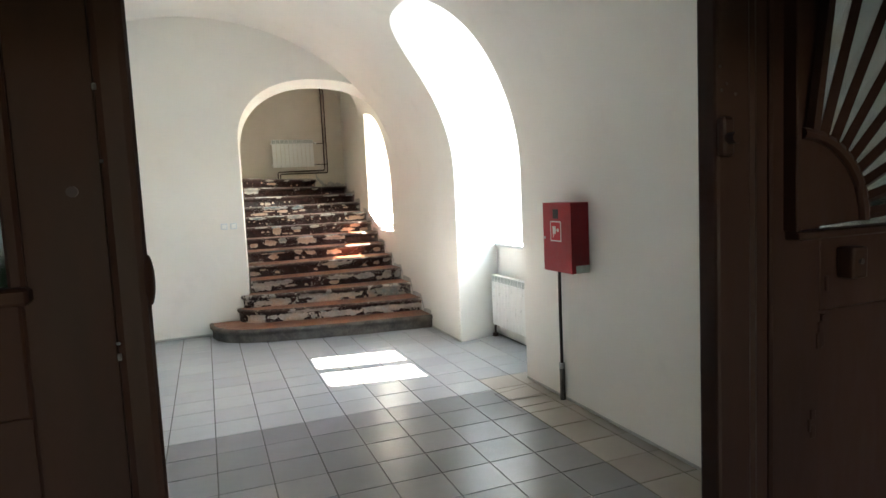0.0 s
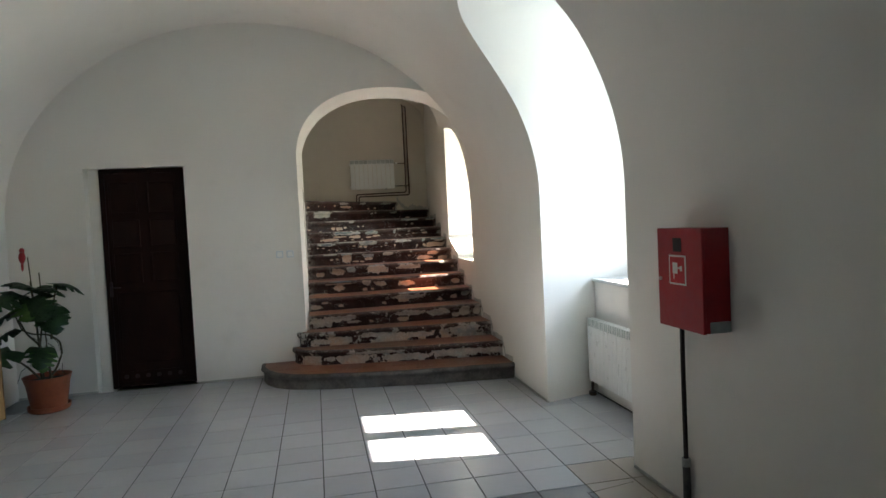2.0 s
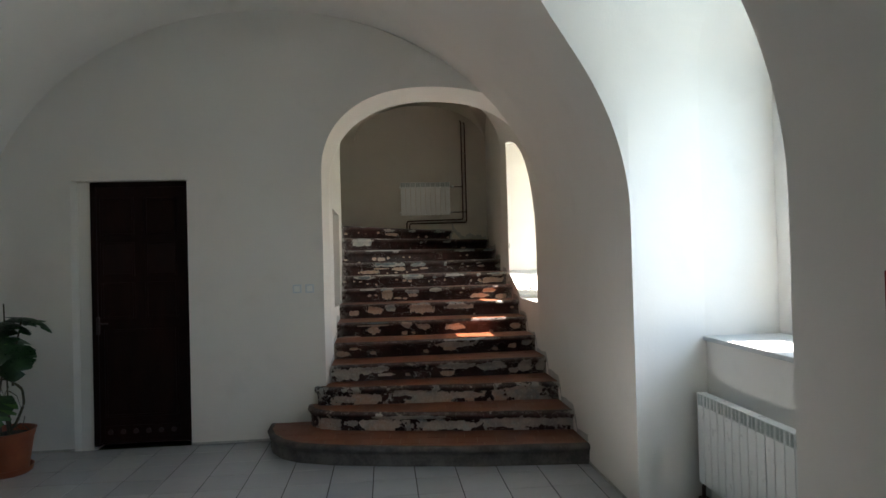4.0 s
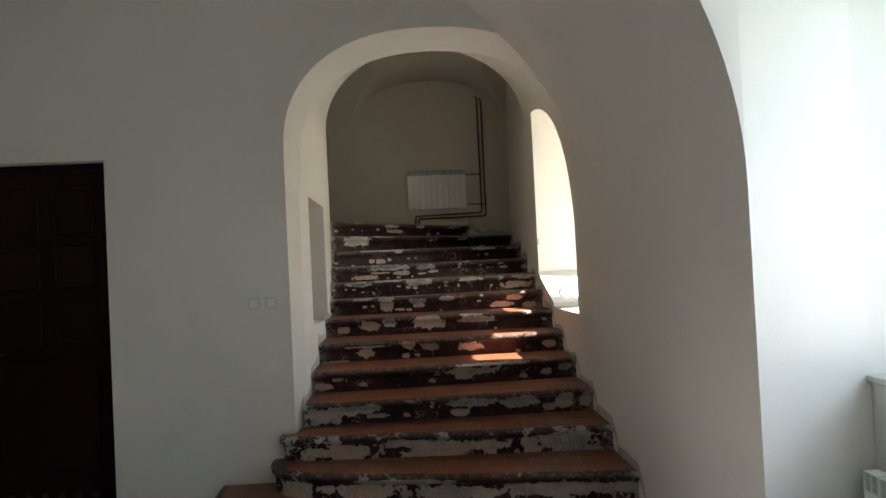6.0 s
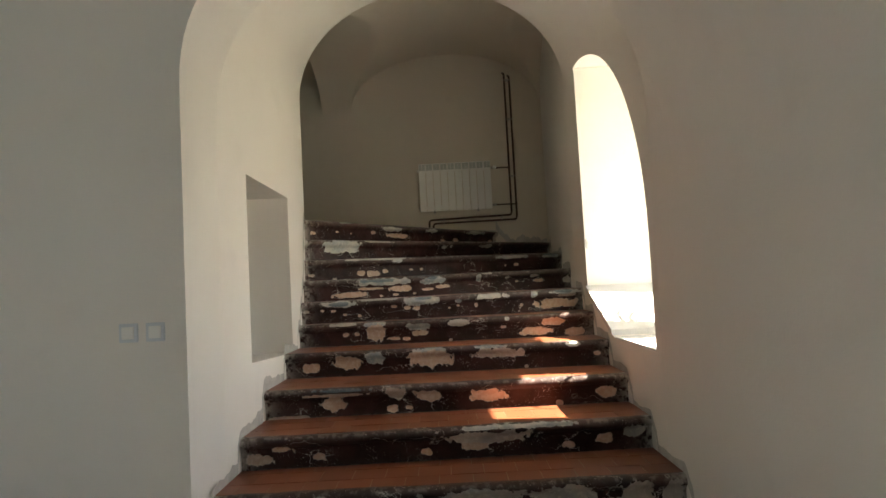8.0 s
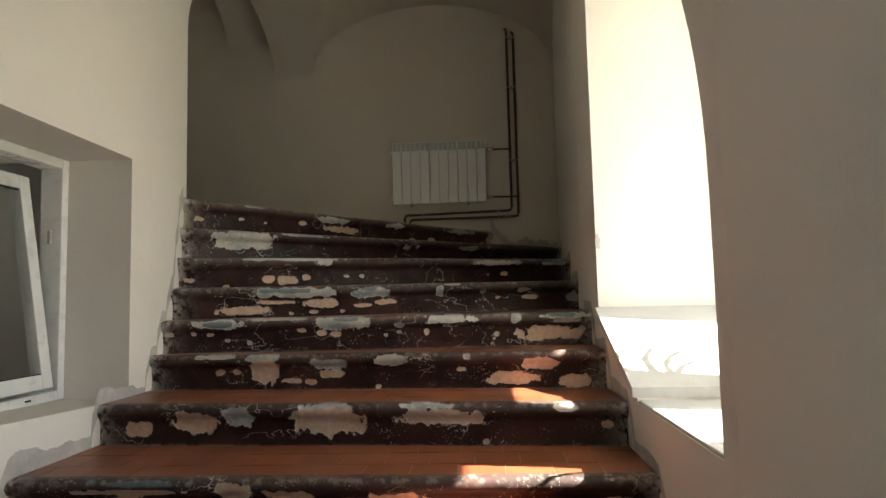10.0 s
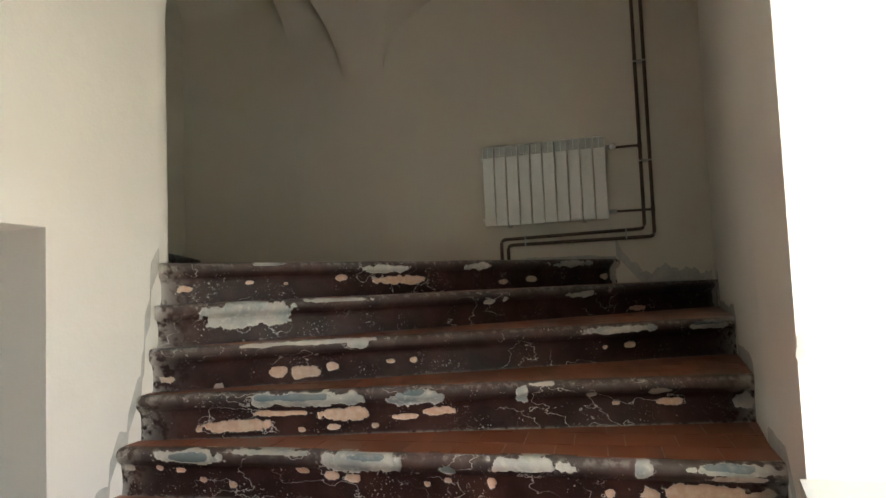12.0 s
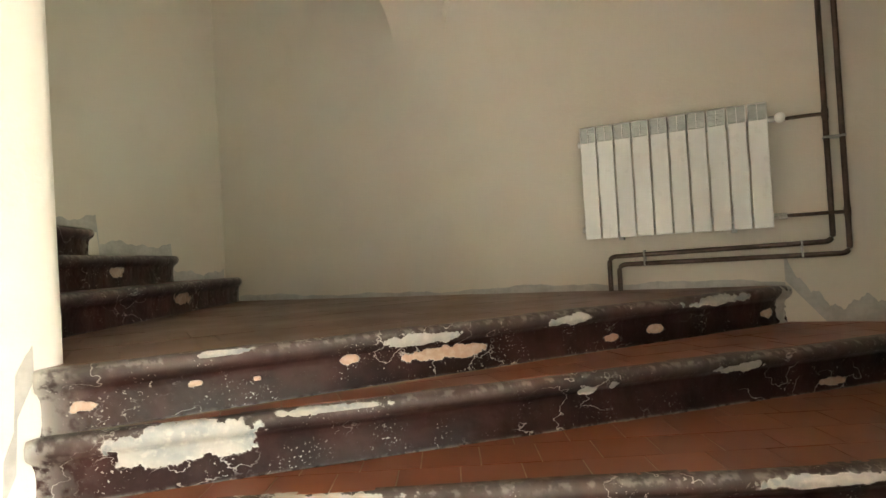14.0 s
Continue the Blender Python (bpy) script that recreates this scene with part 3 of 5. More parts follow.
def tread_tiles(parent, outline, origin, way, z, size, mat, gap=0.0018):
    """Square tiles laid along way from origin, cut to the convex outline."""
    w = Vector(way).normalized()
    u = Vector((-w.y, w.x))
    rel = [(Vector(p) - Vector(origin)) for p in outline]
    a0, a1 = min(r.dot(w) for r in rel), max(r.dot(w) for r in rel)
    b0, b1 = min(r.dot(u) for r in rel), max(r.dot(u) for r in rel)
    for j in range(math.floor(b0 / size), math.ceil(b1 / size)):
        for i in range(math.floor(a0 / size), math.ceil(a1 / size)):
            off = 0.35 * size * (j % 2)
            quad = []
            for di, dj in ((0, 0), (1, 0), (1, 1), (0, 1)):
                p = Vector(origin) + w * ((i + di) * size + off) + u * ((j + dj) * size)
                quad.append((p.x, p.y))
            for p, q in zip(outline, outline[1:] + outline[:1]):
                quad = clip_convex(quad, p, q) if len(quad) > 2 else []
            quad = shrink(quad, gap) if len(quad) > 2 else []
            if len(quad) < 3 or area(quad) < 0.0008:
                continue
            bm = prism(quad, z - 0.012, z + random.uniform(-0.0007, 0.0007))
            top = [f for f in bm.faces if f.normal.z > 0.5 or all(v.co.z > z - 0.005 for v in f.verts)]
            bmesh.ops.inset_region(bm, faces=top, thickness=0.0015, depth=0.0006)
            mesh_object("tile", bm, mat, parent)


# Flaked patches, step by step: start, end, middle height, half height, pinkness.
PATCHES = {}
PATCHES[13] = [(.024, .050, .40, .11, 1.), (.12, .137, .5, .07, .8), (.18, .19, .45, .05, 1.), (.27, .292, .57, .10, 1.), (.31, .425, .77, .13, 0.), (.33, .47, .46, .15, 1.), (.53, .617, .80, .12, 0.), (.627, .655, .29, .09, 1.), (.70, .745, .35, .13, 1.), (.765, .905, .84, .14, 0.), (.933, .967, .34, .12, 1.), (.12, .18, .94, .05, 0.), (.97, 1.0, .5, .5, .2)]
PATCHES[12] = [(.045, .178, .70, .36, 0.), (.178, .285, .94, .06, 0.), (.468, .494, .68, .09, 0.), (.502, .516, .7, .1, 0.), (.63, .695, .73, .11, 0.), (.77, .815, .2, .10, 1.), (.985, 1.0, .5, .4, .1)]
PATCHES[11] = [(.11, .39, .95, .06, 0.), (.29, .342, .85, .14, 0.), (.175, .203, .32, .13, 1.), (.207, .262, .28, .17, .8), (.26, .29, .37, .11, 1.), (.01, .038, .3, .11, .8), (.09, .108, .06, .13, .6), (.36, .38, .4, .07, 1.), (.40, .413, .4, .07, 1.), (.70, .85, .85, .12, 0.), (.783, .803, .45, .08, 1.), (.74, .752, .42, .06, 1.), (.89, .985, .82, .10, 0.), (.90, .97, .90, .07, -1.)]
PATCHES[10] = [(.17, .395, .80, .18, 0.), (.19, .33, .86, .08, -1.), (.29, .395, .46, .15, 1.), (.19, .30, .52, .08, 1.), (.085, .228, .27, .15, 1.), (.40, .507, .74, .19, 0.), (.43, .475, .87, .08, -1.), (.455, .535, .45, .11, 1.), (.41, .47, .36, .07, 1.), (.31, .335, .2, .08, .9), (.26, .28, .18, .07, 1.), (.38, .40, .2, .07, 1.), (.617, .642, .75, .2, 0.), (.64, .69, .95, .05, 0.), (.84, .892, .50, .09, 1.), (.83, .87, .73, .09, .3), (.96, .993, .48, .17, .2), (.73, .75, .7, .06, .3), (.77, .79, .5, .06, 1.)]
PATCHES[9] = [(.055, .213, .85, .16, 0.), (.087, .165, .84, .11, -1.), (.097, .124, .56, .10, 1.), (.065, .081, .6, .06, 1.), (.004, .032, .6, .08, .6), (.144, .158, .38, .06, 1.), (.194, .211, .3, .07, 1.), (.31, .336, .63, .07, 1.), (.35, .497, .86, .25, .05), (.40, .47, .92, .07, -1.), (.36, .382, .55, .07, 1.), (.393, .417, .5, .08, 1.), (.2, .35, .96, .06, 0.), (.54, .567, .73, .09, 0.), (.615, .735, .86, .16, 0.), (.808, .838, .84, .17, 0.), (.865, .997, .89, .12, 0.), (.88, .97, .92, .08, -1.), (.89, .99, .74, .06, .6), (.815, .985, .42, .23, 1.), (.61, .623, .5, .09, 1.), (.77, .784, .42, .08, .7), (.545, .558, .52, .06, 1.), (.515, .526, .45, .05, 1.)]
PATCHES[8] = [(.10, .215, .94, .08, 0.), (.146, .178, .5, .11, 1.), (.188, .214, .52, .11, 1.), (.23, .305, .6, .40, .9), (.21, .305, .90, .11, 0.), (.365, .455, .71, .17, .1), (.385, .442, .45, .13, 1.), (.30, .352, .28, .09, 1.), (.354, .387, .25, .10, 1.), (.505, .595, .80, .17, .1), (.69, .712, .55, .06, 1.), (.742, .863, .31, .17, 1.), (.82, .905, .68, .16, 1.), (.90, .967, .24, .19, 1.), (.704, .722, .88, .07, 0.), (.514, .528, .1, .07, .5)]
PATCHES[7] = [(.037, .12, .42, .21, 1.), (.147, .25, .58, .31, 1.), (.24, .318, .70, .25, 0.), (.385, .535, .6, .37, .85), (.40, .525, .92, .10, 0.), (.565, .775, .70, .21, .6), (.57, .70, .94, .07, 0.), (.87, .92, .91, .11, 0.), (.953, .977, .5, .08, 1.), (.74, .758, .13, .09, .6)]
PATCHES[6] = [(.137, .237, .46, .27, 1.), (.10, .30, .76, .07, .8), (.12, .30, .92, .07, -1.), (.335, .395, .71, .27, .6), (.333, .372, .21, .17, 1.), (.405, .495, .6, .25, .8), (.383, .412, .22, .09, 1.), (.0, .14, .06, .09, .6), (.55, .67, .52, .23, 1.), (.905, .973, .42, .21, 1.), (.80, .822, .12, .09, .8)]
PATCHES[5] = [(.012, .088, .34, .20, .8), (.065, .128, .6, .12, 1.), (.165, .213, .36, .16, 1.), (.428, .462, .3, .11, 1.), (.465, .725, .64, .21, .4), (.52, .60, .40, .14, .9), (.775, .815, .3, .12, 1.), (.855, .905, .42, .19, 1.), (.925, .995, .62, .24, .2), (.50, .84, .93, .07, 0.)]
PATCHES[4] = [(.0, .13, .48, .42, .4), (.10, .285, .66, .24, .3), (.20, .29, .36, .12, .5), (.335, .365, .32, .11, 1.), (.44, .685, .70, .20, .3), (.49, .565, .30, .18, 1.), (.66, .825, .62, .30, .2), (.82, .87, .30, .20, .6), (.86, .935, .55, .38, .4), (.95, .995, .5, .4, .3)]
PATCHES[3] = [(.06, .30, .35, .20, .5), (.32, .50, .60, .20, .3), (.46, .72, .40, .18, .5), (.74, .98, .58, .26, .35)]
PATCHES[2] = [(.22, .45, .40, .24, .4), (.42, .70, .34, .24, .4), (.66, .98, .45, .28, .35), (.30, .60, .75, .12, .2)]
PATCHES[1] = []
WEAR = {2: 0.22, 3: 0.205, 4: 0.12, 1: 0.10}

stairs = thing("staircase", "worn winding stairs with terracotta treads and flaked maroon risers", "stairs")
stairs["kind"] = "structure"


def set_back(outline, k):
    """The outline with its front line drawn in behind the painted front."""
    front = curved_front(k)
    moved = []
    for p in outline:
        if any(abs(p[0] - q[0]) + abs(p[1] - q[1]) < 1e-6 for q in front) and not (k == 13 and p[0] < 0):
            i = min(range(len(front)), key=lambda j: abs(front[j][0] - p[0]) + abs(front[j][1] - p[1]))
            a, b = front[max(i - 1, 0)], front[min(i + 1, len(front) - 1)]
            l = math.hypot(b[0] - a[0], b[1] - a[1])
            moved.append((p[0] - (b[1] - a[1]) / l * 0.035, p[1] + (b[0] - a[0]) / l * 0.035))
        else:
            moved.append(p)
    return moved


def ccw(poly):
    return poly if area(poly) > 0 else poly[::-1]


def tread_outline(k):
    if k == 13:
        return [(0.97, 11.10), (2.64, 13.32), (-0.57, 13.32), (0.50, 11.1001)]
    if k == 16:
        return [(0.05, 11.10), (-0.69, 12.38), (-0.69, 11.10)]
    if k == 12:
        return [(0.97, 11.075), (3.21, 13.16), (3.22, 13.32), (2.64, 13.32)]
    front, back = curved_front(k), [NOSE[k + 1][0], NOSE[k + 1][1]]
    if k == 1:
        return front + [(3.056, 8.33), (1.3, 8.66), (0.95, 8.75), (0.86, 8.985)]
    if k == 2:
        return front + [(3.056, 8.76), (0.95, 8.95), (0.90, 8.985)]
    if k == 3:
        return front + [(3.056, 9.15), (0.97, 9.15), (0.97, 8.985)]
    if k == 15:
        return front + [(-0.69, 12.38), (0.05, 11.10)]
    if k == 14:
        return front + [(-0.69, 13.32), (-0.69, 12.92), (0.25, 11.10)]
    return [front[0], front[-1], back[1], back[0]]


random.seed(4)
for k in range(1, 17):
    step = thing("step", "", "")
    step.parent = stairs
    for key in ("label", "category"):
        if key in step:
            del step[key]
    z = RISER * k
    outline = tread_outline(k)
    body_line = ccw(set_back(outline, k))
    part("body", prism(body_line, z - 0.30 if k > 1 else -0.05, z - 0.0018), STEP_GROUT if k < 13 else DUSTY_TERRACOTTA, step)
    front_face = wear_front(step, k, PATCHES.get(k, [(.2, .24, .4, .2, 1.), (.6, .7, .5, .2, .8), (.02, .12, .75, .2, 0.)]), WEAR.get(k, 0.06))
    if k == 1:
        front_face.data.materials[0] = STONE
    (x0, y0), (x1, y1) = NOSE[k]
    if k in (1, 2, 3):
        hull = [(1.03, 8.19 + 0.44 * (k - 1)), (3.056, NOSE[k][1][1] + 0.02), (3.056, NOSE[k + 1][1][1] - 0.01), (NOSE[k + 1][0][0] + (0.25 if k < 3 else 0.1), 9.10 if k == 3 else 8.66 + 0.24 * (k - 1)), (0.95, 8.45 + 0.3 * (k - 1))]
        hull = ccw([(x, y) for x, y in hull])
        if k == 1:
            hull = ccw([(0.47, 8.80), (0.53, 8.60), (0.63, 8.45), (0.79, 8.32), (1.05, 8.21), (1.52, 8.10), (2.24, 7.97), (3.05, 7.90), (3.05, 8.28), (0.80, 8.98), (0.465, 8.98)])
        elif k == 2:
            hull = ccw([(0.83, 8.83), (0.92, 8.72), (1.08, 8.64), (1.5, 8.54), (2.2, 8.41), (3.05, 8.29), (3.05, 8.71), (0.86, 8.98), (0.81, 8.98)])
        else:
            hull = ccw([(0.89, 8.92), (0.96, 8.90), (1.5, 8.85), (2.2, 8.79), (3.05, 8.72), (3.05, 9.13), (0.97, 9.13), (0.88, 8.98)])
        tread_tiles(step, hull, (0.97, 8.2), (1.0, -0.11), z, 0.155, TERRACOTTA)
    elif k < 14:
        o = ccw(outline)
        way = (x1 - x0, y1 - y0)
        n = Vector((-way[1], way[0])).normalized() * 0.022
        line_a, line_b = (x0 + n.x, y0 + n.y), (x1 + n.x, y1 + n.y)
        o = clip_convex(o, line_a, line_b)
        size = 0.155 if k != 13 else 0.20
        tread_tiles(step, o, (x1, y1), way, z, size, TERRACOTTA if k < 13 else DUSTY_TERRACOTTA, 0.0018 if k < 13 else 0.0009)
    else:
        o = ccw(outline)
        slab = prism(shrink(o, 0.02), z - 0.008, z)
        part("tread", slab, DUSTY_TERRACOTTA, step)


# ---- hall floor ----
structure(mesh_object("floor", box((WEST, 1.39, -0.10), (3.62, NORTH, -0.004)), GROUT), "grouted bed of the tiled hall floor", "floor")
floor_ob = bpy.data.objects["floor"]
PITCH = 0.317


def floor_tile_mesh(name, mat):
    h = PITCH / 2 - 0.0034
    bm = box((-h, -h, -0.012), (h, h, 0.0), 0.0014, 1)
    me = bpy.data.meshes.new(name)
    bm.to_mesh(me)
    bm.free()
    me.materials.append(mat)
    return me


light_tile, beige_tile, dark_tile = floor_tile_mesh("tile", FLOOR_TILE), floor_tile_mesh("tile", BEIGE_TILE), floor_tile_mesh("tile", DARK_TILE)
random.seed(11)
rest, rest_beige = bmesh.new(), bmesh.new()
for i in range(-8, 11):
    for j in range(-14, 12):
        cx, cy = 0.425 + PITCH * (i + 0.5), 5.57 + PITCH * (j + 0.5)
        if cx < WEST + 0.02 or cy < 1.45 or cy > NORTH - 0.03 or cx > 3.62:
            continue
        if cx + PITCH / 2 > EAST and not 5.25 < cy < 7.0:
            if cx - PITCH / 2 > EAST - 0.04:
                continue
        hx0, hx1 = cx - PITCH / 2 + 0.0034, min(cx + PITCH / 2 - 0.0034, EAST - 0.003 if not 5.3 < cy < 7.0 else 3.61)
        hy0, hy1 = cy - PITCH / 2 + 0.0034, min(cy + PITCH / 2 - 0.0034, NORTH - 0.003)
        tz = random.uniform(-0.0008, 0.0008)
        beige = cx > 2.64 and cy < 5.7
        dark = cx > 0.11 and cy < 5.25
        whole = abs(hx1 - hx0 - PITCH + 0.0068) < 1e-6 and abs(hy1 - hy0 - PITCH + 0.0068) < 1e-6
        if whole and cy > 2.9 and cx > -1.2:
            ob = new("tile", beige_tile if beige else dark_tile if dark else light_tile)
            ob.parent = floor_ob
            ob.matrix_basis = pose(cx, cy, tz, random.uniform(-0.12, 0.12), random.uniform(-0.12, 0.12), random.uniform(-0.15, 0.15))
        elif whole or (hx1 > hx0 + 0.02):
            box((hx0, hy0, -0.012), (hx1, hy1, tz), 0.0012, 1, bm=rest_beige if beige and cx < EAST + 0.1 else rest)
tagged(part("tile_field", rest, FLOOR_TILE, floor_ob), kind="stuff")
tagged(part("tile_field", rest_beige, BEIGE_TILE, floor_ob), kind="stuff")


# ---- grey cement smears along the steps ----
def smear(name, where, count, low, seed, tall=0.10, label="rough grey cement smear along the stairs"):
    """A thin ragged skin of cement on a wall: where(s, z, off) gives the place, low(s) its foot."""
    rng = random.Random(seed)
    bm = bmesh.new()
    ph = [rng.uniform(0, 6.28) for _ in range(6)]
    cols = []
    for i in range(count + 1):
        s = i / count
        h = tall * (0.75 + 0.14 * math.sin(9 * s + ph[0]) + 0.12 * math.sin(23 * s + ph[1]) + 0.07 * math.sin(61 * s + ph[2]) + 0.04 * math.sin(149 * s + ph[3])) + rng.uniform(-0.002, 0.002)
        h = max(h, 0.012)
        z = low(s)
        cols.append([bm.verts.new(where(s, z + h * f, 0.002 if f < 1 else 0.0005)) for f in (0.0, 0.5, 0.85, 1.0)])
    for a, b in zip(cols, cols[1:]):
        for j in range(3):
            bm.faces.new((a[j], b[j], b[j + 1], a[j + 1]))
    ob = mesh_object(name, bm, CEMENT, None, True, 60)
    return structure(ob, label, "cement patch")


def foot_on(side, y, lead=0.05):
    """Height of the stairs at the side wall, eased a little ahead of each nosing."""
    z = 0.0
    for k in range(1, 14):
        at = NOSE[k][side][1] if k > 3 or side == 1 else 8.9
        if k == 13 and side == 1:
            break
        if y > at - lead:
            z = RISER * k - max(0.0, (at - y) / lead) * 0.10
    return z


def east_x(y):
    return EAST if y < 11.18 else EAST + (y - 11.18) / 2.14 * 0.164


smear("cement_smear", lambda s, z, o: (east_x(7.9 + 5.3 * s) - o, 7.9 + 5.3 * s, z), 420, lambda s: foot_on(1, 7.9 + 5.3 * s, 0.08) - 0.02, 3, 0.09)
smear("cement_smear", lambda s, z, o: (0.9705 + o, 9.1 + 2.0 * s, z), 240, lambda s: foot_on(0, 9.1 + 2.0 * s, 0.05) - 0.02, 5, 0.10)
smear("cement_smear", lambda s, z, o: (-0.57 + 3.2 * s, 13.318 - o, z), 240, lambda s: 2.07, 8, 0.05, "rough grey cement smear over the landing")
smear("cement_smear", lambda s, z, o: (2.63 + 0.57 * s, 13.318 - o, z), 60, lambda s: 1.90 + 0.20 * max(0.0, 1 - 3.5 * s), 9, 0.13, "rough grey cement smear beside the top riser")
smear("cement_smear", lambda s, z, o: (-0.688 + o, 13.3 - 1.6 * s, z), 120, lambda s: 2.22 + 0.16 * (s > 0.25) + 0.16 * (s > 0.55), 10, 0.11, "rough grey cement smear beside the upper steps")

# low dusty skirting of the hall
for a, b, fixed, axis in ((1.4, 5.40, EAST, "y"), (6.93, 7.95, EAST, "y"), (-0.28, 0.44, NORTH, "x"), (WEST, -1.29, NORTH, "x")):
    lo, hi = ((fixed - 0.006, a, 0.0), (fixed + 0.01, b, 0.02)) if axis == "y" else ((a, fixed - 0.006, 0.0), (b, fixed + 0.01, 0.022))
    structure(mesh_object("baseboard", box(lo, hi, 0.002, 1), CEMENT), "thin dusty cement skirting along the wall", "baseboard")


# ---- radiators ----
def section_mesh(width, height):
    """One flat-fronted radiator section: panel, web, headers, and the rim round its outlet."""
    bm = bmesh.new()
    w, g = width / 2, 0.0034
    box((-w + g, -0.012, 0.0), (w - g, 0.004, height - 0.075), 0.003, 2, bm=bm)
    box((-w + 0.024, 0.003, 0.01), (w - 0.024, 0.075, height - 0.08), 0.003, 1, bm=bm)
    box((-w, 0.02, 0.03), (w, 0.06, 0.065), 0.004, 1, bm=bm)
    box((-w, 0.02, height - 0.09), (w, 0.06, height - 0.055), 0.004, 1, bm=bm)
    for sx in (-1, 1):
        box((sx * (w - 0.0045) - 0.0023, -0.011, height - 0.078), (sx * (w - 0.0045) + 0.0023, 0.05, height - 0.003), 0.001, 1, bm=bm)
    box((-0.0018, -0.0105, height - 0.078), (0.0018, 0.04, height - 0.003), 0.0008, 1, bm=bm)
    box((-w + g, -0.012, height - 0.006), (w - g, 0.05, height), 0.002, 1, bm=bm)
    return bm


def grille_mesh(width, height):
    """Louvres over a closed back in a section's outlet."""
    bm = box((-width / 2 + 0.0068, -0.002, height - 0.076), (width / 2 - 0.0068, 0.03, height - 0.006))
    for j in range(6):
        z = height - 0.070 + 0.011 * j
        box((-width / 2 + 0.0068, -0.0085, z), (width / 2 - 0.0068, -0.002, z + 0.004), bm=bm)
    return bm


def radiator(label, place, turn, count, width, height, group):
    rad = thing("radiator", label, "radiator", group, place, turn)
    first, grille = None, None
    for i in range(count):
        x = (i + 0.5) * width
        if first is None:
            first = part("section", section_mesh(width, height), RAD_WHITE, rad)
            grille = part("grille", grille_mesh(width, height), GRILLE, first)
            first.location.x = x
        else:
            ob = new("section", first.data)
            ob.parent, ob.location = rad, (x, 0, 0)
            g = new("grille", grille.data)
            g.parent = ob
    w = count * width
    for z in (0.047, height - 0.072):
        part("plug", tube([(-0.018, 0.04, z), (0.0, 0.04, z)], 0.016, 10), RAD_WHITE, rad)
        part("valve", tube([(w, 0.04, z), (w + 0.012, 0.04, z), (w + 0.014, 0.04, z), (w + 0.05, 0.04, z)], 0.014, 10), STEEL, rad)
    bm = bmesh.new()
    bmesh.ops.create_uvsphere(bm, u_segments=14, v_segments=8, radius=0.022, matrix=Matrix.Translation((w + 0.045, 0.02, height - 0.072)) @ Matrix.Diagonal((1.0, 1.3, 1.0, 1)))
    part("knob", bm, RAD_WHITE, rad, "white thermostat knob", True)
    for x in (0.16, w - 0.16):
        part("bracket", box((x - 0.012, 0.05, -0.012), (x + 0.012, 0.085, 0.03), 0.002, 1), STEEL, rad)
    return rad


radiator("white ribbed aluminium radiator hung on the stairwell wall", (1.79, 13.225, 2.335), 0, 10, 0.0812, 0.54, "radiators")
radiator("white ribbed aluminium radiator under the niche window sill", (3.50, 7.00, 0.15), -90, 13, 0.08, 0.575, "radiators")
foot = thing("radiator_pipe", "rusty brown pipe stub rising from the floor", "pipe")
part("stub", tube([(3.53, 7.02, 0.0), (3.53, 7.02, 0.10), (3.535, 7.01, 0.16)], 0.013, 8), PIPE_BROWN, foot, "", True)
part("collar", tube([(3.53, 7.02, 0.0), (3.53, 7.02, 0.035)], 0.035, 12), PIPE_BROWN, foot, "crumbling brown collar", True)


def bent(points, radius=0.035, steps=5):
    """Points of a line with its corners rounded."""
    pts = [Vector(p) for p in points]
    out = [pts[0]]
    for a, b, c in zip(pts, pts[1:], pts[2:]):
        u, v = (a - b).normalized(), (c - b).normalized()
        for i in range(steps + 1):
            t = i / steps
            p, q = b + u * radius * (1 - t), b + v * radius * t
            out.append(p * (1 - t) + q * t)
    return out + [pts[-1]]


pipes = thing("heating_pipes", "pair of brown painted heating pipes on the stairwell wall", "pipe")
part("pipe", tube(bent([(1.885, 13.28, 2.06), (1.885, 13.28, 2.245), (2.815, 13.28, 2.262), (2.815, 13.28, 3.88), (2.80, 13.33, 3.90)]), 0.0115, 10), PIPE_BROWN, pipes, "", True, 60)
part("pipe", tube(bent([(1.93, 13.28, 2.06), (1.93, 13.28, 2.205), (2.872, 13.28, 2.21), (2.872, 13.28, 3.84), (2.86, 13.33, 3.87)]), 0.0115, 10), PIPE_BROWN, pipes, "", True, 60)
part("branch", tube(bent([(2.65, 13.265, 2.798), (2.75, 13.27, 2.80), (2.815, 13.28, 2.80)], 0.02), 0.008, 8), PIPE_BROWN, pipes, "", True)
part("branch", tube(bent([(2.65, 13.265, 2.382), (2.75, 13.27, 2.382), (2.872, 13.28, 2.382)], 0.02), 0.008, 8), PIPE_BROWN, pipes, "", True)
for x, z, v in ((2.05, 2.23, 0), (2.70, 2.236, 0), (2.845, 2.70, 1), (2.845, 3.35, 1), (2.845, 3.80, 1)):
    lo, hi = ((x - 0.004, 13.264, z - 0.036), (x + 0.004, 13.32, z + 0.038)) if not v else ((x - 0.042, 13.264, z - 0.005), (x + 0.040, 13.32, z + 0.005))
    part("clamp", box(lo, hi, 0.002, 1), STEEL, pipes)
for x, z in ((2.815, 2.80), (2.872, 2.382)):
    part("tee", tube([(x, 13.28, z - 0.02), (x, 13.28, z + 0.02)], 0.0138, 10), PIPE_BROWN, pipes)


# ---- fire hose cabinet ----
hose = thing("fire_hose_cabinet", "red enamelled fire hose cabinet mounted on the plaster wall", "cabinet")
Y0, Y1, Z0, Z1, XF = 4.385, 4.775, 1.055, 1.572, 2.91
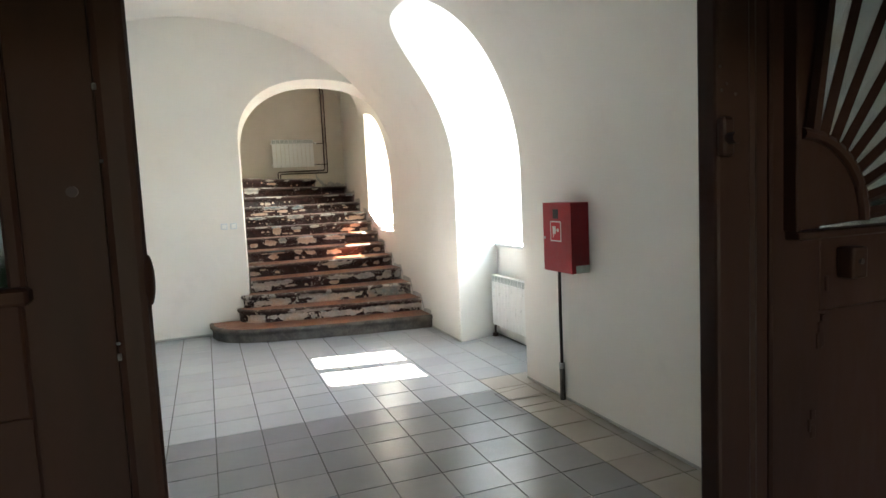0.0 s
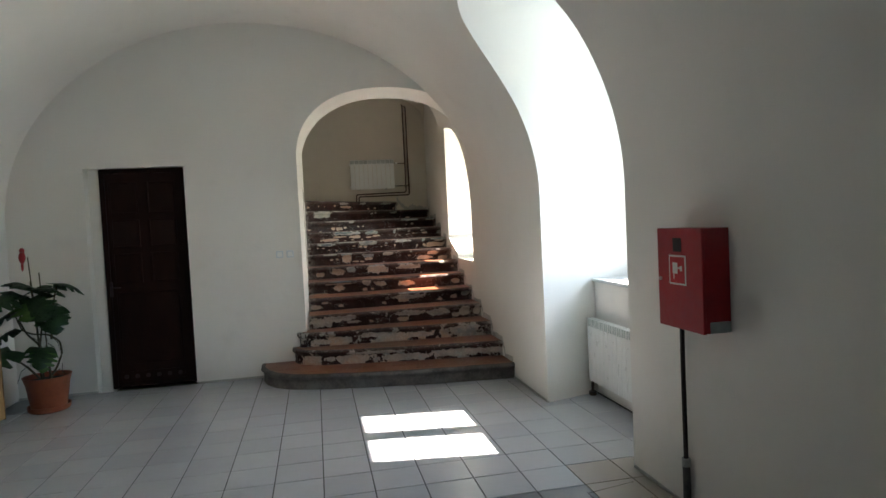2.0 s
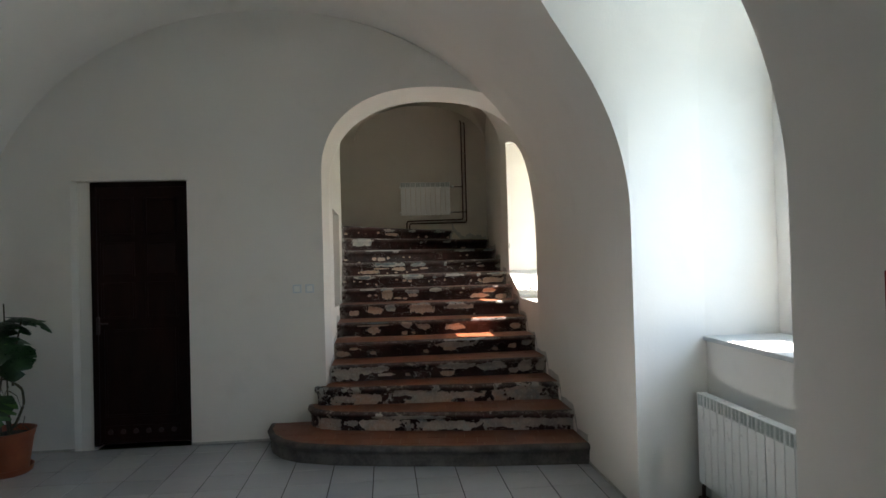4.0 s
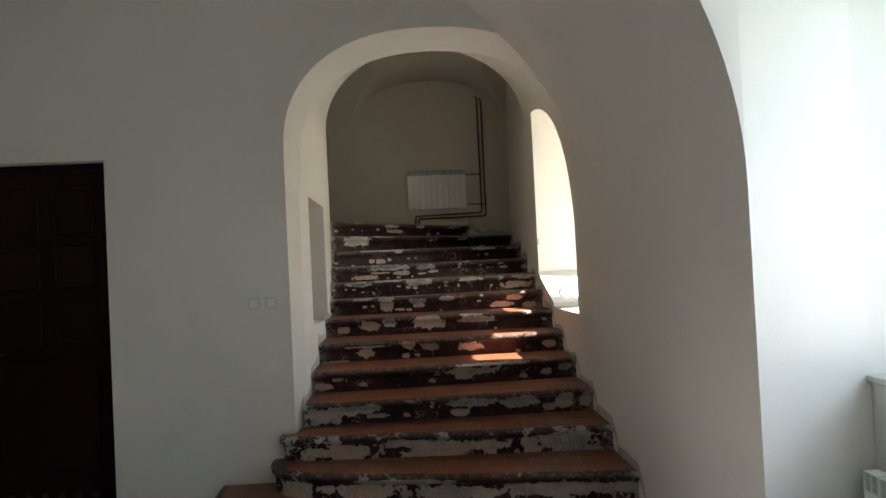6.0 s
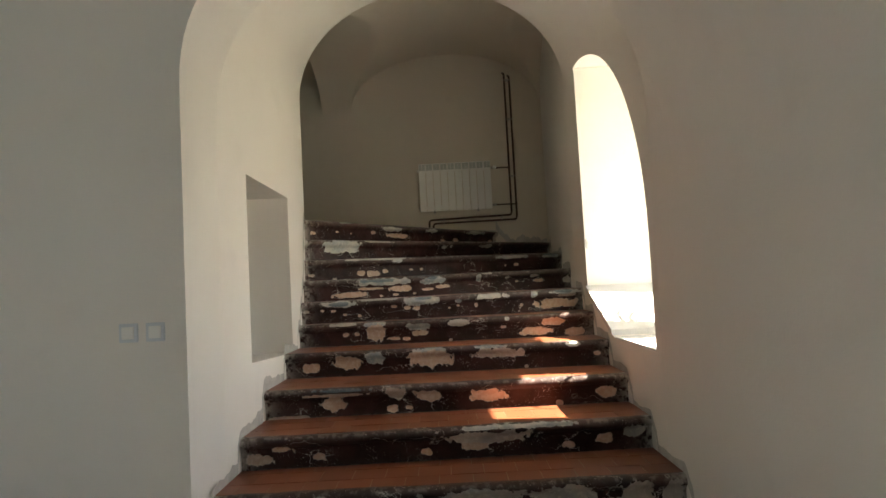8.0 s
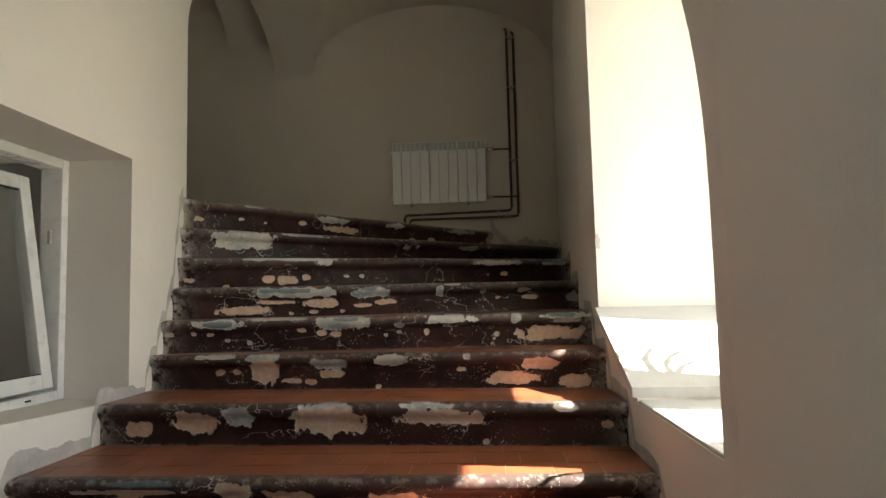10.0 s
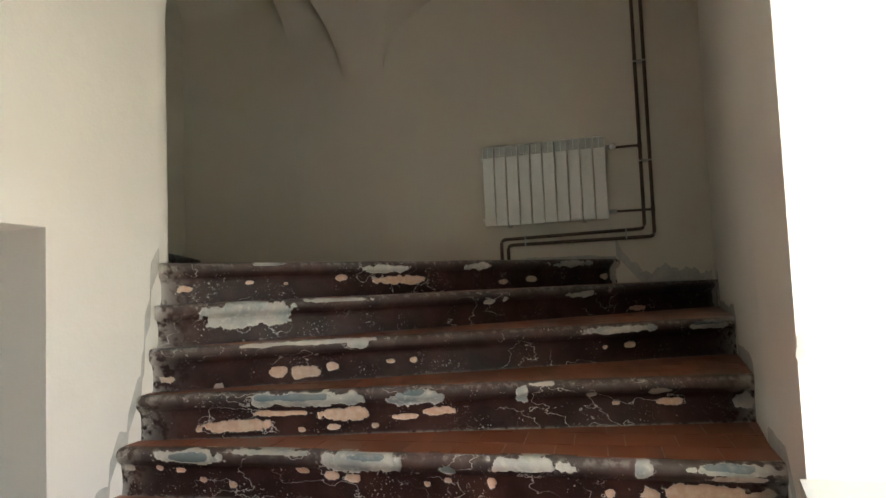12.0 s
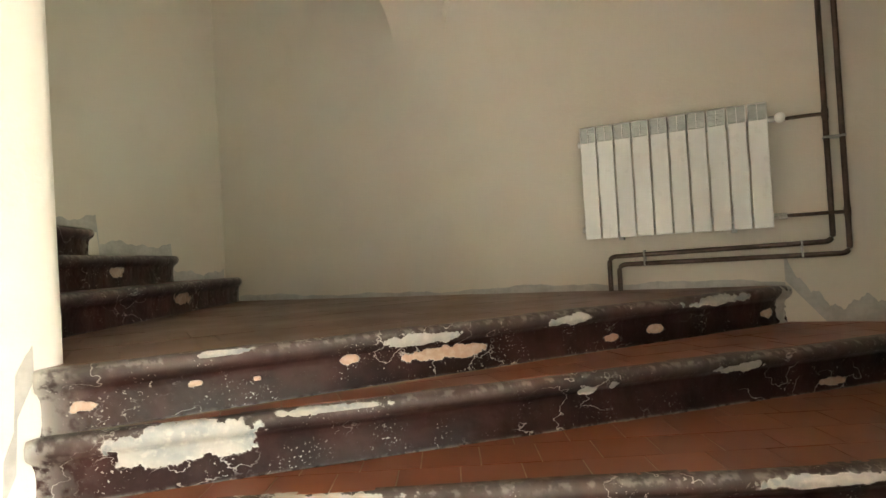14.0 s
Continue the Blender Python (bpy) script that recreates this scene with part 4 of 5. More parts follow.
part("body", box((XF + 0.012, Y0 + 0.004, Z0 + 0.002), (EAST, Y1 - 0.004, Z1 - 0.002), 0.004, 2), RED, hose)
door = part("door", box((XF - 0.008, Y0, Z0), (XF + 0.010, Y1, Z1), 0.004, 2), RED, hose)
W, H = Y1 - Y0, Z1 - Z0


def on_door(f0, f1, g0, g1, out0, out1, bevel=0.0):
    """A plate on the cabinet's door: shares of its width from the lock side and of its height from the top."""
    return box((XF - 0.008 - out1, Y1 - f1 * W, Z1 - g1 * H), (XF - 0.008 - out0, Y1 - f0 * W, Z1 - g0 * H), bevel, 1)


part("inspection_slot", on_door(0.38, 0.57, 0.095, 0.23, -0.002, 0.0015), BLACK_GAP, door, "dark inspection slot")
sign = part("sign", on_door(0.28, 0.66, 0.265, 0.56, 0.0, 0.0015), WHITE_PRINT, door, "white-bordered red hose sign")
part("field", on_door(0.305, 0.635, 0.283, 0.542, 0.0015, 0.0025), speckled("sign_red", (0.50, 0.015, 0.022), (0.55, 0.02, 0.03), 9.0, 0.4, bump_by=0.02), sign)
part("hose_symbol", on_door(0.37, 0.48, 0.34, 0.45, 0.0025, 0.0035), WHITE_PRINT, sign)
part("hose_symbol", on_door(0.48, 0.55, 0.385, 0.40, 0.0025, 0.0035), WHITE_PRINT, sign)
part("hose_symbol", on_door(0.535, 0.585, 0.37, 0.42, 0.0025, 0.0035, 0.0003), WHITE_PRINT, sign)
part("hose_symbol", on_door(0.385, 0.405, 0.45, 0.50, 0.0025, 0.0035), WHITE_PRINT, sign)
part("lock", tube([(XF - 0.006, Y1 - 0.028, 1.305), (XF - 0.016, Y1 - 0.028, 1.305)], 0.010, 14), STEEL, door, "small steel lock")
part("label_plate", box((XF + 0.03, Y0 - 0.002, Z0 + 0.004), (EAST - 0.006, Y0 + 0.006, Z0 + 0.058), 0.001, 1), GRILLE, hose, "worn grey label plate")
riser_pipe = thing("water_pipe", "black water pipe from floor to hose cabinet", "pipe")
part("pipe", tube([(3.025, 4.762, 0.26), (3.022, 4.759, 0.7), (3.022, 4.757, Z0)], 0.0125, 10), BLACK_GAP, riser_pipe, "", True)
part("sleeve", tube([(3.024, 4.762, 0.0), (3.026, 4.762, 0.15), (3.025, 4.762, 0.27)], 0.021, 10), STONE, riser_pipe, "lagged grey lower sleeve", True)
part("coupling", tube([(3.025, 4.762, 0.255), (3.025, 4.762, 0.30)], 0.024, 8), STEEL, riser_pipe)

# ---- light switches ----
for x in (0.69, 0.805):
    sw = thing("light_switch", "white square light switch on the plaster wall", "switch", "switches beside the arch")
    part("plate", box((x - 0.040, NORTH - 0.012, 1.347), (x + 0.040, NORTH, 1.427), 0.004, 2), SWITCH, sw)
    part("rocker", box((x - 0.026, NORTH - 0.018, 1.361), (x + 0.026, NORTH - 0.010, 1.413), 0.003, 2), RAD_WHITE, sw)

# ---- inner door ----
structure(mesh_object("trim", box((-1.29, 9.112, -0.05), (-1.173, 9.48, 2.414), 0.004, 1), PLASTER), "white plastered return beside the brown door", "trim")
door_1 = thing("door_1", "closed dark brown panelled wooden door in a white recess", "door")
door_1["kind"] = "structure"
part("leaf", box((-1.16, 9.105, 0.012), (-0.305, 9.15, 2.395), 0.003, 1), DOOR_BROWN, door_1)
for lo, hi in (((-1.172, 9.09, 0.0), (-1.12, 9.16, 2.415)), ((-0.335, 9.09, 0.0), (-0.28, 9.16, 2.415)), ((-1.145, 9.09, 2.365), (-0.335, 9.16, 2.415))):
    part("frame", box(lo, hi, 0.004, 1), DOOR_BROWN, door_1)
for x0, x1, z0, z1 in ((-1.09, -0.79, 1.92, 2.27), (-0.70, -0.41, 1.92, 2.27), (-1.09, -0.79, 1.55, 1.86), (-0.70, -0.41, 1.55, 1.86), (-1.09, -0.79, 1.16, 1.49), (-0.70, -0.41, 1.16, 1.49), (-1.07, -0.42, 0.26, 1.06)):
    bm = bmesh.new()
    for lo, hi in (((x0, 9.093, z0), (x0 + 0.022, 9.106, z1)), ((x1 - 0.022, 9.093, z0), (x1, 9.106, z1)), ((x0 + 0.022, 9.093, z0), (x1 - 0.022, 9.106, z0 + 0.022)), ((x0 + 0.022, 9.093, z1 - 0.022), (x1 - 0.022, 9.106, z1))):
        box(lo, hi, 0.005, 1, bm=bm)
    part("moulding", bm, DOOR_BROWN, door_1)
for x in (-1.09, -0.70):
    part("pane", box((x + 0.022, 9.098, 1.572), (x + 0.278, 9.104, 1.838), 0.002, 1), DOOR_PANE, door_1, "dark painted pane")
part("vent_strip", box((-1.08, 9.096, 0.07), (-0.42, 9.106, 0.18), 0.003, 1), DOOR_BROWN, door_1)
for i in range(6):
    x = -1.03 + 0.112 * i
    part("vent_hole", tube([(x, 9.088, 0.125), (x, 9.098, 0.125)], 0.024, 14), BLACK_GAP, door_1, "", True)
part("door_handle", box((-1.13, 9.07, 1.02), (-1.105, 9.106, 1.18), 0.004, 1), BLACK_GAP, door_1)
part("lever", tube(bent([(-1.117, 9.10, 1.12), (-1.117, 9.055, 1.12), (-1.015, 9.05, 1.12)], 0.012), 0.008, 8), BLACK_GAP, door_1)

# ---- tilted window in the passage wall ----
window_1 = thing("window_1", "white plastic window tilted open in a plaster recess", "window")
window_1["kind"] = "structure"


def frame_of(y0, y1, z0, z1, x0, x1, w, bevel=0.004):
    bm = bmesh.new()
    for lo, hi in (((x0, y0, z0), (x1, y0 + w, z1)), ((x0, y1 - w, z0), (x1, y1, z1)), ((x0, y0 + w, z0), (x1, y1 - w, z0 + w)), ((x0, y0 + w, z1 - w), (x1, y1 - w, z1))):
        box(lo, hi, bevel, 2, bm=bm)
    return bm


part("window_frame", frame_of(9.735, 10.615, 1.118, 2.178, 0.575, 0.678, 0.042), PVC, window_1)
sash = part("sash", frame_of(0.0, 0.77, 0.0, 0.93, -0.03, 0.03, 0.062), PVC, window_1)
sash.matrix_basis = pose(0.650, 9.775, 1.172, 0, -8.5, 0)
part("pane", box((-0.006, 0.06, 0.06), (0.006, 0.72, 0.87)), GLASS, sash)
part("gasket", frame_of(0.055, 0.725, 0.055, 0.875, 0.012, 0.026, 0.012, 0.001), BLACK_GAP, sash)
part("stay", box((0.62, 10.56, 1.80), (0.635, 10.574, 1.86), 0.003, 1), STEEL, window_1)
part("drain_cap", box((0.677, 10.38, 1.136), (0.681, 10.41, 1.144)), BLACK_GAP, window_1)


# ---- niche window and sill ----
window_2 = thing("window_2", "tall white casement window in the deep niche", "window")
window_2["kind"] = "structure"
part("window_sill", box((3.59, 5.245, 1.045), (4.142, 7.085, 1.075), 0.006, 2), SILL_WHITE, window_2, "white stone sill")
for y0, y1 in ((5.552, 6.18), (6.19, 6.795)):
    part("casement", frame_of(y0, y1, 1.19, 2.95, 4.16, 4.22, 0.088), PVC, window_2)
part("jamb", box((4.165, 5.44, 1.06), (4.225, 5.55, 2.95), 0.003, 1), PVC, window_2)
part("jamb", box((4.165, 6.797, 1.06), (4.225, 6.85, 2.95), 0.003, 1), PVC, window_2)
part("bottom_rail", box((4.165, 5.555, 1.06), (4.225, 6.795, 1.188), 0.003, 1), PVC, window_2)
part("mullion", box((4.15, 6.14, 1.19), (4.24, 6.23, 2.95), 0.006, 1), PVC, window_2)

# ---- stair window ----
window_3 = thing("window_3", "white framed stair window over a sloping sill", "window")
window_3["kind"] = "structure"
bm = bmesh.new()
quad = [bm.verts.new(p) for p in ((3.04, 10.16, 1.192), (3.75, 10.16, 1.192), (3.75, 10.795, 1.459), (3.04, 10.795, 1.459))]
low = [bm.verts.new((v.co.x, v.co.y, v.co.z - 0.035)) for v in quad]
bm.faces.new(quad)
bm.faces.new(low[::-1])
for i in range(4):
    bm.faces.new((quad[i], low[i], low[(i + 1) % 4], quad[(i + 1) % 4]))
bmesh.ops.recalc_face_normals(bm, faces=bm.faces)
part("window_sill", bm, SILL_WHITE, window_3, "white sloping sill slab")
part("window_sill", box((3.06, 9.395, 1.135), (3.75, 10.158, 1.15), 0.003, 1), SILL_WHITE, window_3)
part("jamb", box((3.69, 10.645, 1.19), (3.75, 10.795, 2.9), 0.003, 1), PVC, window_3)
part("mullion", box((3.695, 9.935, 1.15), (3.755, 10.125, 2.9), 0.004, 1), PVC, window_3)
for y0, y1 in ((9.40, 9.93), (10.13, 10.64)):
    part("casement", frame_of(y0, y1, 1.15, 2.9, 3.70, 3.75, 0.045), PVC, window_3)


bm = bmesh.new()
rim = [(0.5 + 0.5 * math.sin(5.0 * t) * 0.3 + 0.5 * math.cos(t), 0.5 + 0.5 * math.sin(t) + 0.08 * math.cos(4 * t)) for t in (2 * math.pi * i / 18 for i in range(18))]
loft([[(3.054 + 0.022 * u, 10.799 - d, 1.72 + 0.075 * v) for u, v in rim] for d in (0.0, 0.004)], bm)
structure(mesh_object("plaster_flake", bm, CEMENT), "lifting plaster flake at the window reveal", "plaster")


# ---- entrance doors ----
def leaf_frame(x0, x1, z_glass, parent):
    """A framed door leaf in the entrance plane: stiles, rails, lower panel."""
    for a, b in ((x0, x0 + 0.115), (x1 - 0.115, x1)):
        part("stile", box((a, 1.35, 0.01), (b, 1.395, 2.70), 0.004, 1), ENTRANCE_BROWN, parent)
    for z0, z1 in ((0.01, 0.16), (z_glass - 0.14, z_glass), (2.58, 2.70)):
        part("rail", box((x0 + 0.115, 1.352, z0), (x1 - 0.115, 1.393, z1), 0.003, 1), ENTRANCE_BROWN, parent)
    part("panel", box((x0 + 0.115, 1.362, 0.16), (x1 - 0.115, 1.383, z_glass - 0.14), 0.003, 1), ENTRANCE_BROWN, parent)
    part("pane", box((x0 + 0.115, 1.370, z_glass), (x1 - 0.115, 1.375, 2.58)), DUSTY_GLASS, parent)


left_leaf = thing("door_leaf", "dark brown painted entrance leaf with glazed top, peeling edges", "door", "entrance leaves")
leaf_frame(-0.46, 0.402, 1.60, left_leaf)
part("astragal", box((0.375, 1.328, 0.01), (0.412, 1.352, 2.70), 0.009, 2), ENTRANCE_BROWN, left_leaf, "worn meeting strip")
part("glazing_bead", box((0.28, 1.338, 1.60), (0.296, 1.352, 2.6), 0.004, 1), ENTRANCE_BROWN, left_leaf)
part("ledge", box((-0.35, 1.328, 1.585), (0.30, 1.352, 1.604), 0.004, 1), ENTRANCE_BROWN, left_leaf)
bm = bmesh.new()
bmesh.ops.create_uvsphere(bm, u_segments=12, v_segments=8, radius=0.018, matrix=Matrix.Translation((0.412, 1.34, 1.60)) @ Matrix.Diagonal((0.35, 0.7, 1.6, 1)))
part("catch", bm, ENTRANCE_BROWN, left_leaf, "", True)
part("bolt_hole", tube([(0.345, 1.347, 1.70), (0.345, 1.352, 1.70)], 0.006, 10), BLACK_GAP, left_leaf)
rng = random.Random(2)
for i in range(7):
    z = rng.uniform(1.0, 2.2)
    part("paint_chip", box((0.376 + rng.uniform(-0.002, 0.002), 1.3272, z), (0.380, 1.3295, z + rng.uniform(0.003, 0.010)), 0.0008, 1), STONE, left_leaf)

post = thing("door_post", "dark brown moulded door post with latch and chipped paint", "door post")
part("post", box((1.205, 1.325, 0.0), (1.275, 1.366, 2.72), 0.006, 2), ENTRANCE_BROWN, post)
part("rebate", box((1.275, 1.350, 0.0), (1.340, 1.395, 2.72), 0.004, 1), ENTRANCE_BROWN, post)
part("bead", tube([(1.296, 1.348, 0.0), (1.296, 1.348, 1.3), (1.296, 1.348, 2.7)], 0.010, 8), ENTRANCE_BROWN, post, "", True)
part("latch", box((1.205, 1.312, 1.715), (1.230, 1.327, 1.775), 0.006, 2), ENTRANCE_BROWN, post)
part("latch_knob", tube([(1.218, 1.315, 1.742), (1.216, 1.295, 1.742)], 0.009, 10), ENTRANCE_BROWN, post)
for z, x in ((1.815, 1.215), (1.825, 1.225), (1.81, 1.243), (1.85, 1.212)):
    part("nail_hole", tube([(x, 1.3235, z), (x, 1.326, z)], 0.0025, 8), BLACK_GAP, post)

right_leaf = thing("door_leaf", "dark brown entrance leaf with wrought iron sunburst grille", "door", "entrance leaves")
leaf_frame(1.345, 2.09, 1.585, right_leaf)
part("ledge", box((1.375, 1.318, 1.575), (2.0, 1.352, 1.590), 0.003, 1), ENTRANCE_BROWN, right_leaf)
part("corner_strip", box((1.372, 1.325, 1.59), (1.384, 1.352, 2.6), 0.002, 1), ENTRANCE_BROWN, right_leaf)
HUB = Vector((1.395, 1.335, 1.60))
for i in range(9):
    a = radians(4 + 9.6 * i)
    way = Vector((math.cos(a), 0, math.sin(a)))
    part("ray_bar", tube([HUB + way * 0.15, HUB + way * 0.60], 0.0105, 4), ENTRANCE_BROWN, right_leaf)
arc = [HUB + Vector((math.cos(radians(90 * i / 10)) * 0.15, 0, math.sin(radians(90 * i / 10)) * 0.15)) for i in range(11)]
part("hub_arc", tube(arc, 0.010, 8), ENTRANCE_BROWN, right_leaf, "", True)
fan = loft([[(1.386, y, 1.592)] + [(p.x, y, p.z) for p in arc] for y in (1.338, 1.344)])
part("hub_plate", fan, ENTRANCE_BROWN, right_leaf)
part("hasp", box((1.50, 1.322, 1.50), (1.54, 1.352, 1.555), 0.005, 2), ENTRANCE_BROWN, right_leaf)
part("keyhole", tube([(1.52, 1.318, 1.53), (1.52, 1.323, 1.53)], 0.005, 8), BLACK_GAP, right_leaf)
for i in range(12):
    z = rng.uniform(1.0, 1.48)
    x = 1.455 + 0.02 * math.sin(9 * z) + rng.uniform(-0.008, 0.008)
    part("paint_blister", box((x, 1.347, z), (x + rng.uniform(0.003, 0.012), 1.352, z + rng.uniform(0.006, 0.03)), 0.0015, 2), ENTRANCE_BROWN, right_leaf)


# ---- plants ----
def monstera_leaf(size, splits, cup, rng):
    """A heart-shaped leaf with deep side cuts, its stalk end at the origin, growing along +x."""
    bm = bmesh.new()
    n = 15
    spine = [bm.verts.new((size * i / n, 0, cup * size * (0.25 - ((i / n) - 0.45) ** 2))) for i in range(n + 1)]
    for sgn in (1, -1):
        rim = []
        for i in range(n + 1):
            t = i / n
            w = size * 0.52 * math.sin(math.pi * min(1.0, 0.12 + 0.88 * t) ** 0.75) ** 0.8 if t < 0.98 else 0.0
            if splits and i % 3 == 2 and 2 < i < n - 1:
                w *= rng.uniform(0.28, 0.5)
            back = -size * 0.16 * (1 - t) ** 2
            rim.append((size * t * 0.98 + back + 0.10 * w, sgn * w, cup * size * (0.25 - (t - 0.45) ** 2) - 0.35 * abs(w) * cup - 0.1 * abs(w)))
        mid = [bm.verts.new((p[0] * 0.5 + size * i / n * 0.5, p[1] * 0.5, p[2] * 0.5 + spine[i].co.z * 0.5 + 0.012 * size)) for i, p in enumerate(rim)]
        out = [bm.verts.new(p) for p in rim]
        for i in range(n):
            for a, b in ((spine, mid), (mid, out)):
                f = (a[i], a[i + 1], b[i + 1], b[i]) if sgn > 0 else (a[i], b[i], b[i + 1], a[i + 1])
                try:
                    bm.faces.new(f)
                except ValueError:
                    pass
    bmesh.ops.solidify(bm, geom=list(bm.faces), thickness=0.0015)
    return bm


def leaf_on(parent, base, way, size, splits, mat, rng, cup=0.6, roll=0.0, name="leaf"):
    ob = part(name, monstera_leaf(size, splits, cup, rng), mat, parent, "", True, 60)
    w = Vector(way).normalized()
    q = w.to_track_quat("X", "Z")
    ob.matrix_basis = Matrix.Translation(base) @ q.to_matrix().to_4x4() @ pose(0, 0, 0, roll)
    return ob


def flower_pot(parent, r, h, saucer=True):
    prof = [(r * 0.72, 0.012), (r * 0.76, 0.03), (r * 0.93, h * 0.80), (r * 0.95, h * 0.82), (r * 1.02, h * 0.98), (r * 1.05, h), (r * 1.0, h), (r * 0.93, h * 0.9), (r * 0.90, h * 0.85)]
    part("pot", lathe(prof, 40), POT, parent, "", True, 35)
    part("soil", lathe([(r * 0.90, h * 0.80), (r * 0.905, h * 0.86), (r * 0.4, h * 0.875), (0.01, h * 0.88)], 24), SOIL, parent, "", True)
    if saucer:
        part("saucer", lathe([(r * 0.80, 0.0), (r * 0.88, 0.012), (r * 0.93, 0.055), (r * 0.90, 0.055), (r * 0.84, 0.016), (r * 0.5, 0.012)], 40), POT, parent, "", True, 35)


rng = random.Random(21)
monstera = thing("potted_monstera", "leggy monstera in a terracotta-coloured pot on a saucer", "plant", "", (-1.57, 8.47, 0.0))
flower_pot(monstera, 0.205, 0.345)
stems = [
    [(0.0, 0.0, 0.28), (0.10, -0.02, 0.42), (0.16, -0.03, 0.56), (0.14, -0.02, 0.68), (0.03, 0.0, 0.75), (-0.10, 0.0, 0.76), (-0.2, 0.02, 0.80), (-0.24, 0.0, 0.95)],
    [(0.03, 0.02, 0.28), (0.02, 0.0, 0.5), (-0.06, 0.0, 0.66), (-0.16, 0.02, 0.76), (-0.22, 0.02, 0.90), (-0.15, 0.0, 1.08)],
    [(-0.04, -0.02, 0.28), (-0.05, -0.02, 0.55), (-0.02, 0.0, 0.8), (0.02, 0.02, 1.02)],
    [(0.06, 0.0, 0.70), (0.09, -0.03, 0.84), (0.10, -0.03, 1.0), (0.16, -0.05, 1.22)],
    [(-0.05, 0.0, 0.30), (-0.12, -0.1, 0.45), (-0.2, -0.15, 0.55), (-0.22, -0.2, 0.62)],
    [(0.05, -0.04, 0.30), (0.06, -0.1, 0.5), (0.02, -0.14, 0.62)],
]
for s in stems:
    part("stem", tube(bent(s, 0.03, 3), 0.011, 7, taper=0.6), STEM, monstera, "", True)
for x, y, h in ((-0.06, 0.01, 1.28), (0.03, 0.02, 1.36), (-0.02, -0.03, 1.52)):
    part("stake", tube([(x * 0.6, y, 0.25), (x - 0.12 * (h - 1.0), y, h)], 0.006, 6), STEM, monstera)
for i in range(12):
    a, z = rng.uniform(0, 6.28), rng.uniform(0.35, 0.8)
    p = Vector((rng.uniform(-0.15, 0.14), rng.uniform(-0.06, 0.04), z))
    part("air_root", tube([p, p + Vector((math.cos(a) * 0.07, math.sin(a) * 0.05, -0.05)), p + Vector((math.cos(a) * 0.11, math.sin(a) * 0.08, -0.17))], 0.004, 5, taper=0.5), STEM, monstera)
for base, way, size, mat in (
        ((0.13, -0.05, 1.24), (0.9, -0.15, -0.35), 0.32, LEAF), ((0.0, 0.02, 1.08), (0.75, -0.4, -0.75), 0.36, LEAF), ((-0.10, -0.05, 1.10), (0.25, -0.75, -0.55), 0.32, LEAF_LIGHT),
        ((-0.16, 0.0, 1.14), (-0.8, -0.4, -0.35), 0.34, LEAF), ((-0.10, 0.05, 1.16), (0.2, 0.6, 0.1), 0.28, LEAF), ((0.05, 0.02, 1.16), (0.55, 0.35, 0.12), 0.24, LEAF),
        ((-0.22, 0.0, 1.0), (-0.55, -0.7, -0.65), 0.34, LEAF), ((-0.22, -0.18, 0.64), (-0.55, -0.65, -0.6), 0.36, LEAF), ((0.02, -0.14, 0.64), (0.15, -0.7, -0.7), 0.26, LEAF),
        ((-0.05, -0.08, 1.12), (0.5, -0.55, -0.6), 0.34, LEAF), ((-0.18, -0.04, 1.16), (-0.35, -0.7, -0.3), 0.34, LEAF), ((0.02, -0.02, 1.02), (0.4, -0.5, -0.9), 0.30, LEAF), ((-0.12, 0.02, 1.22), (-0.5, 0.2, 0.05), 0.30, LEAF), ((0.0, -0.02, 1.20), (0.6, -0.2, -0.2), 0.28, LEAF), ((0.03, -0.10, 0.60), (0.1, -0.6, -0.75), 0.24, LEAF_LIGHT), ((-0.24, 0.0, 0.82), (-0.75, -0.3, -0.65), 0.28, LEAF), ((0.10, -0.06, 1.0), (0.35, -0.6, -0.9), 0.30, LEAF), ((-0.05, 0.0, 1.2), (-0.3, -0.5, 0.1), 0.26, LEAF)):
    leaf_on(monstera, base, way, size, True, mat, rng, 0.6, rng.uniform(-25, 25))

# red ornament on the stake
ornament = bmesh.new()
for c, s in (((0, 0, 0), (0.030, 0.030, 0.062)), ((0.006, 0, 0.068), (0.025, 0.024, 0.027)), ((-0.006, 0, -0.085), (0.014, 0.012, 0.06)), ((0.026, 0, 0.062), (0.012, 0.008, 0.010))):
    bmesh.ops.create_uvsphere(ornament, u_segments=14, v_segments=10, radius=1.0, matrix=Matrix.Translation(c) @ Matrix.Diagonal((*s, 1)))
orn = mesh_object("garden_ornament", ornament, RED, None, True, 60)
orn.matrix_basis = pose(-1.70, 8.44, 1.52, 0, 12, -60)
tagged(orn, "small red moulded ornament clipped to a plant stake", "ornament")

corner_plant = thing("potted_monstera", "large dark green split-leaf plant beside the plaster wall", "plant", "", (2.74, 2.20, 0.0))
flower_pot(corner_plant, 0.19, 0.33)
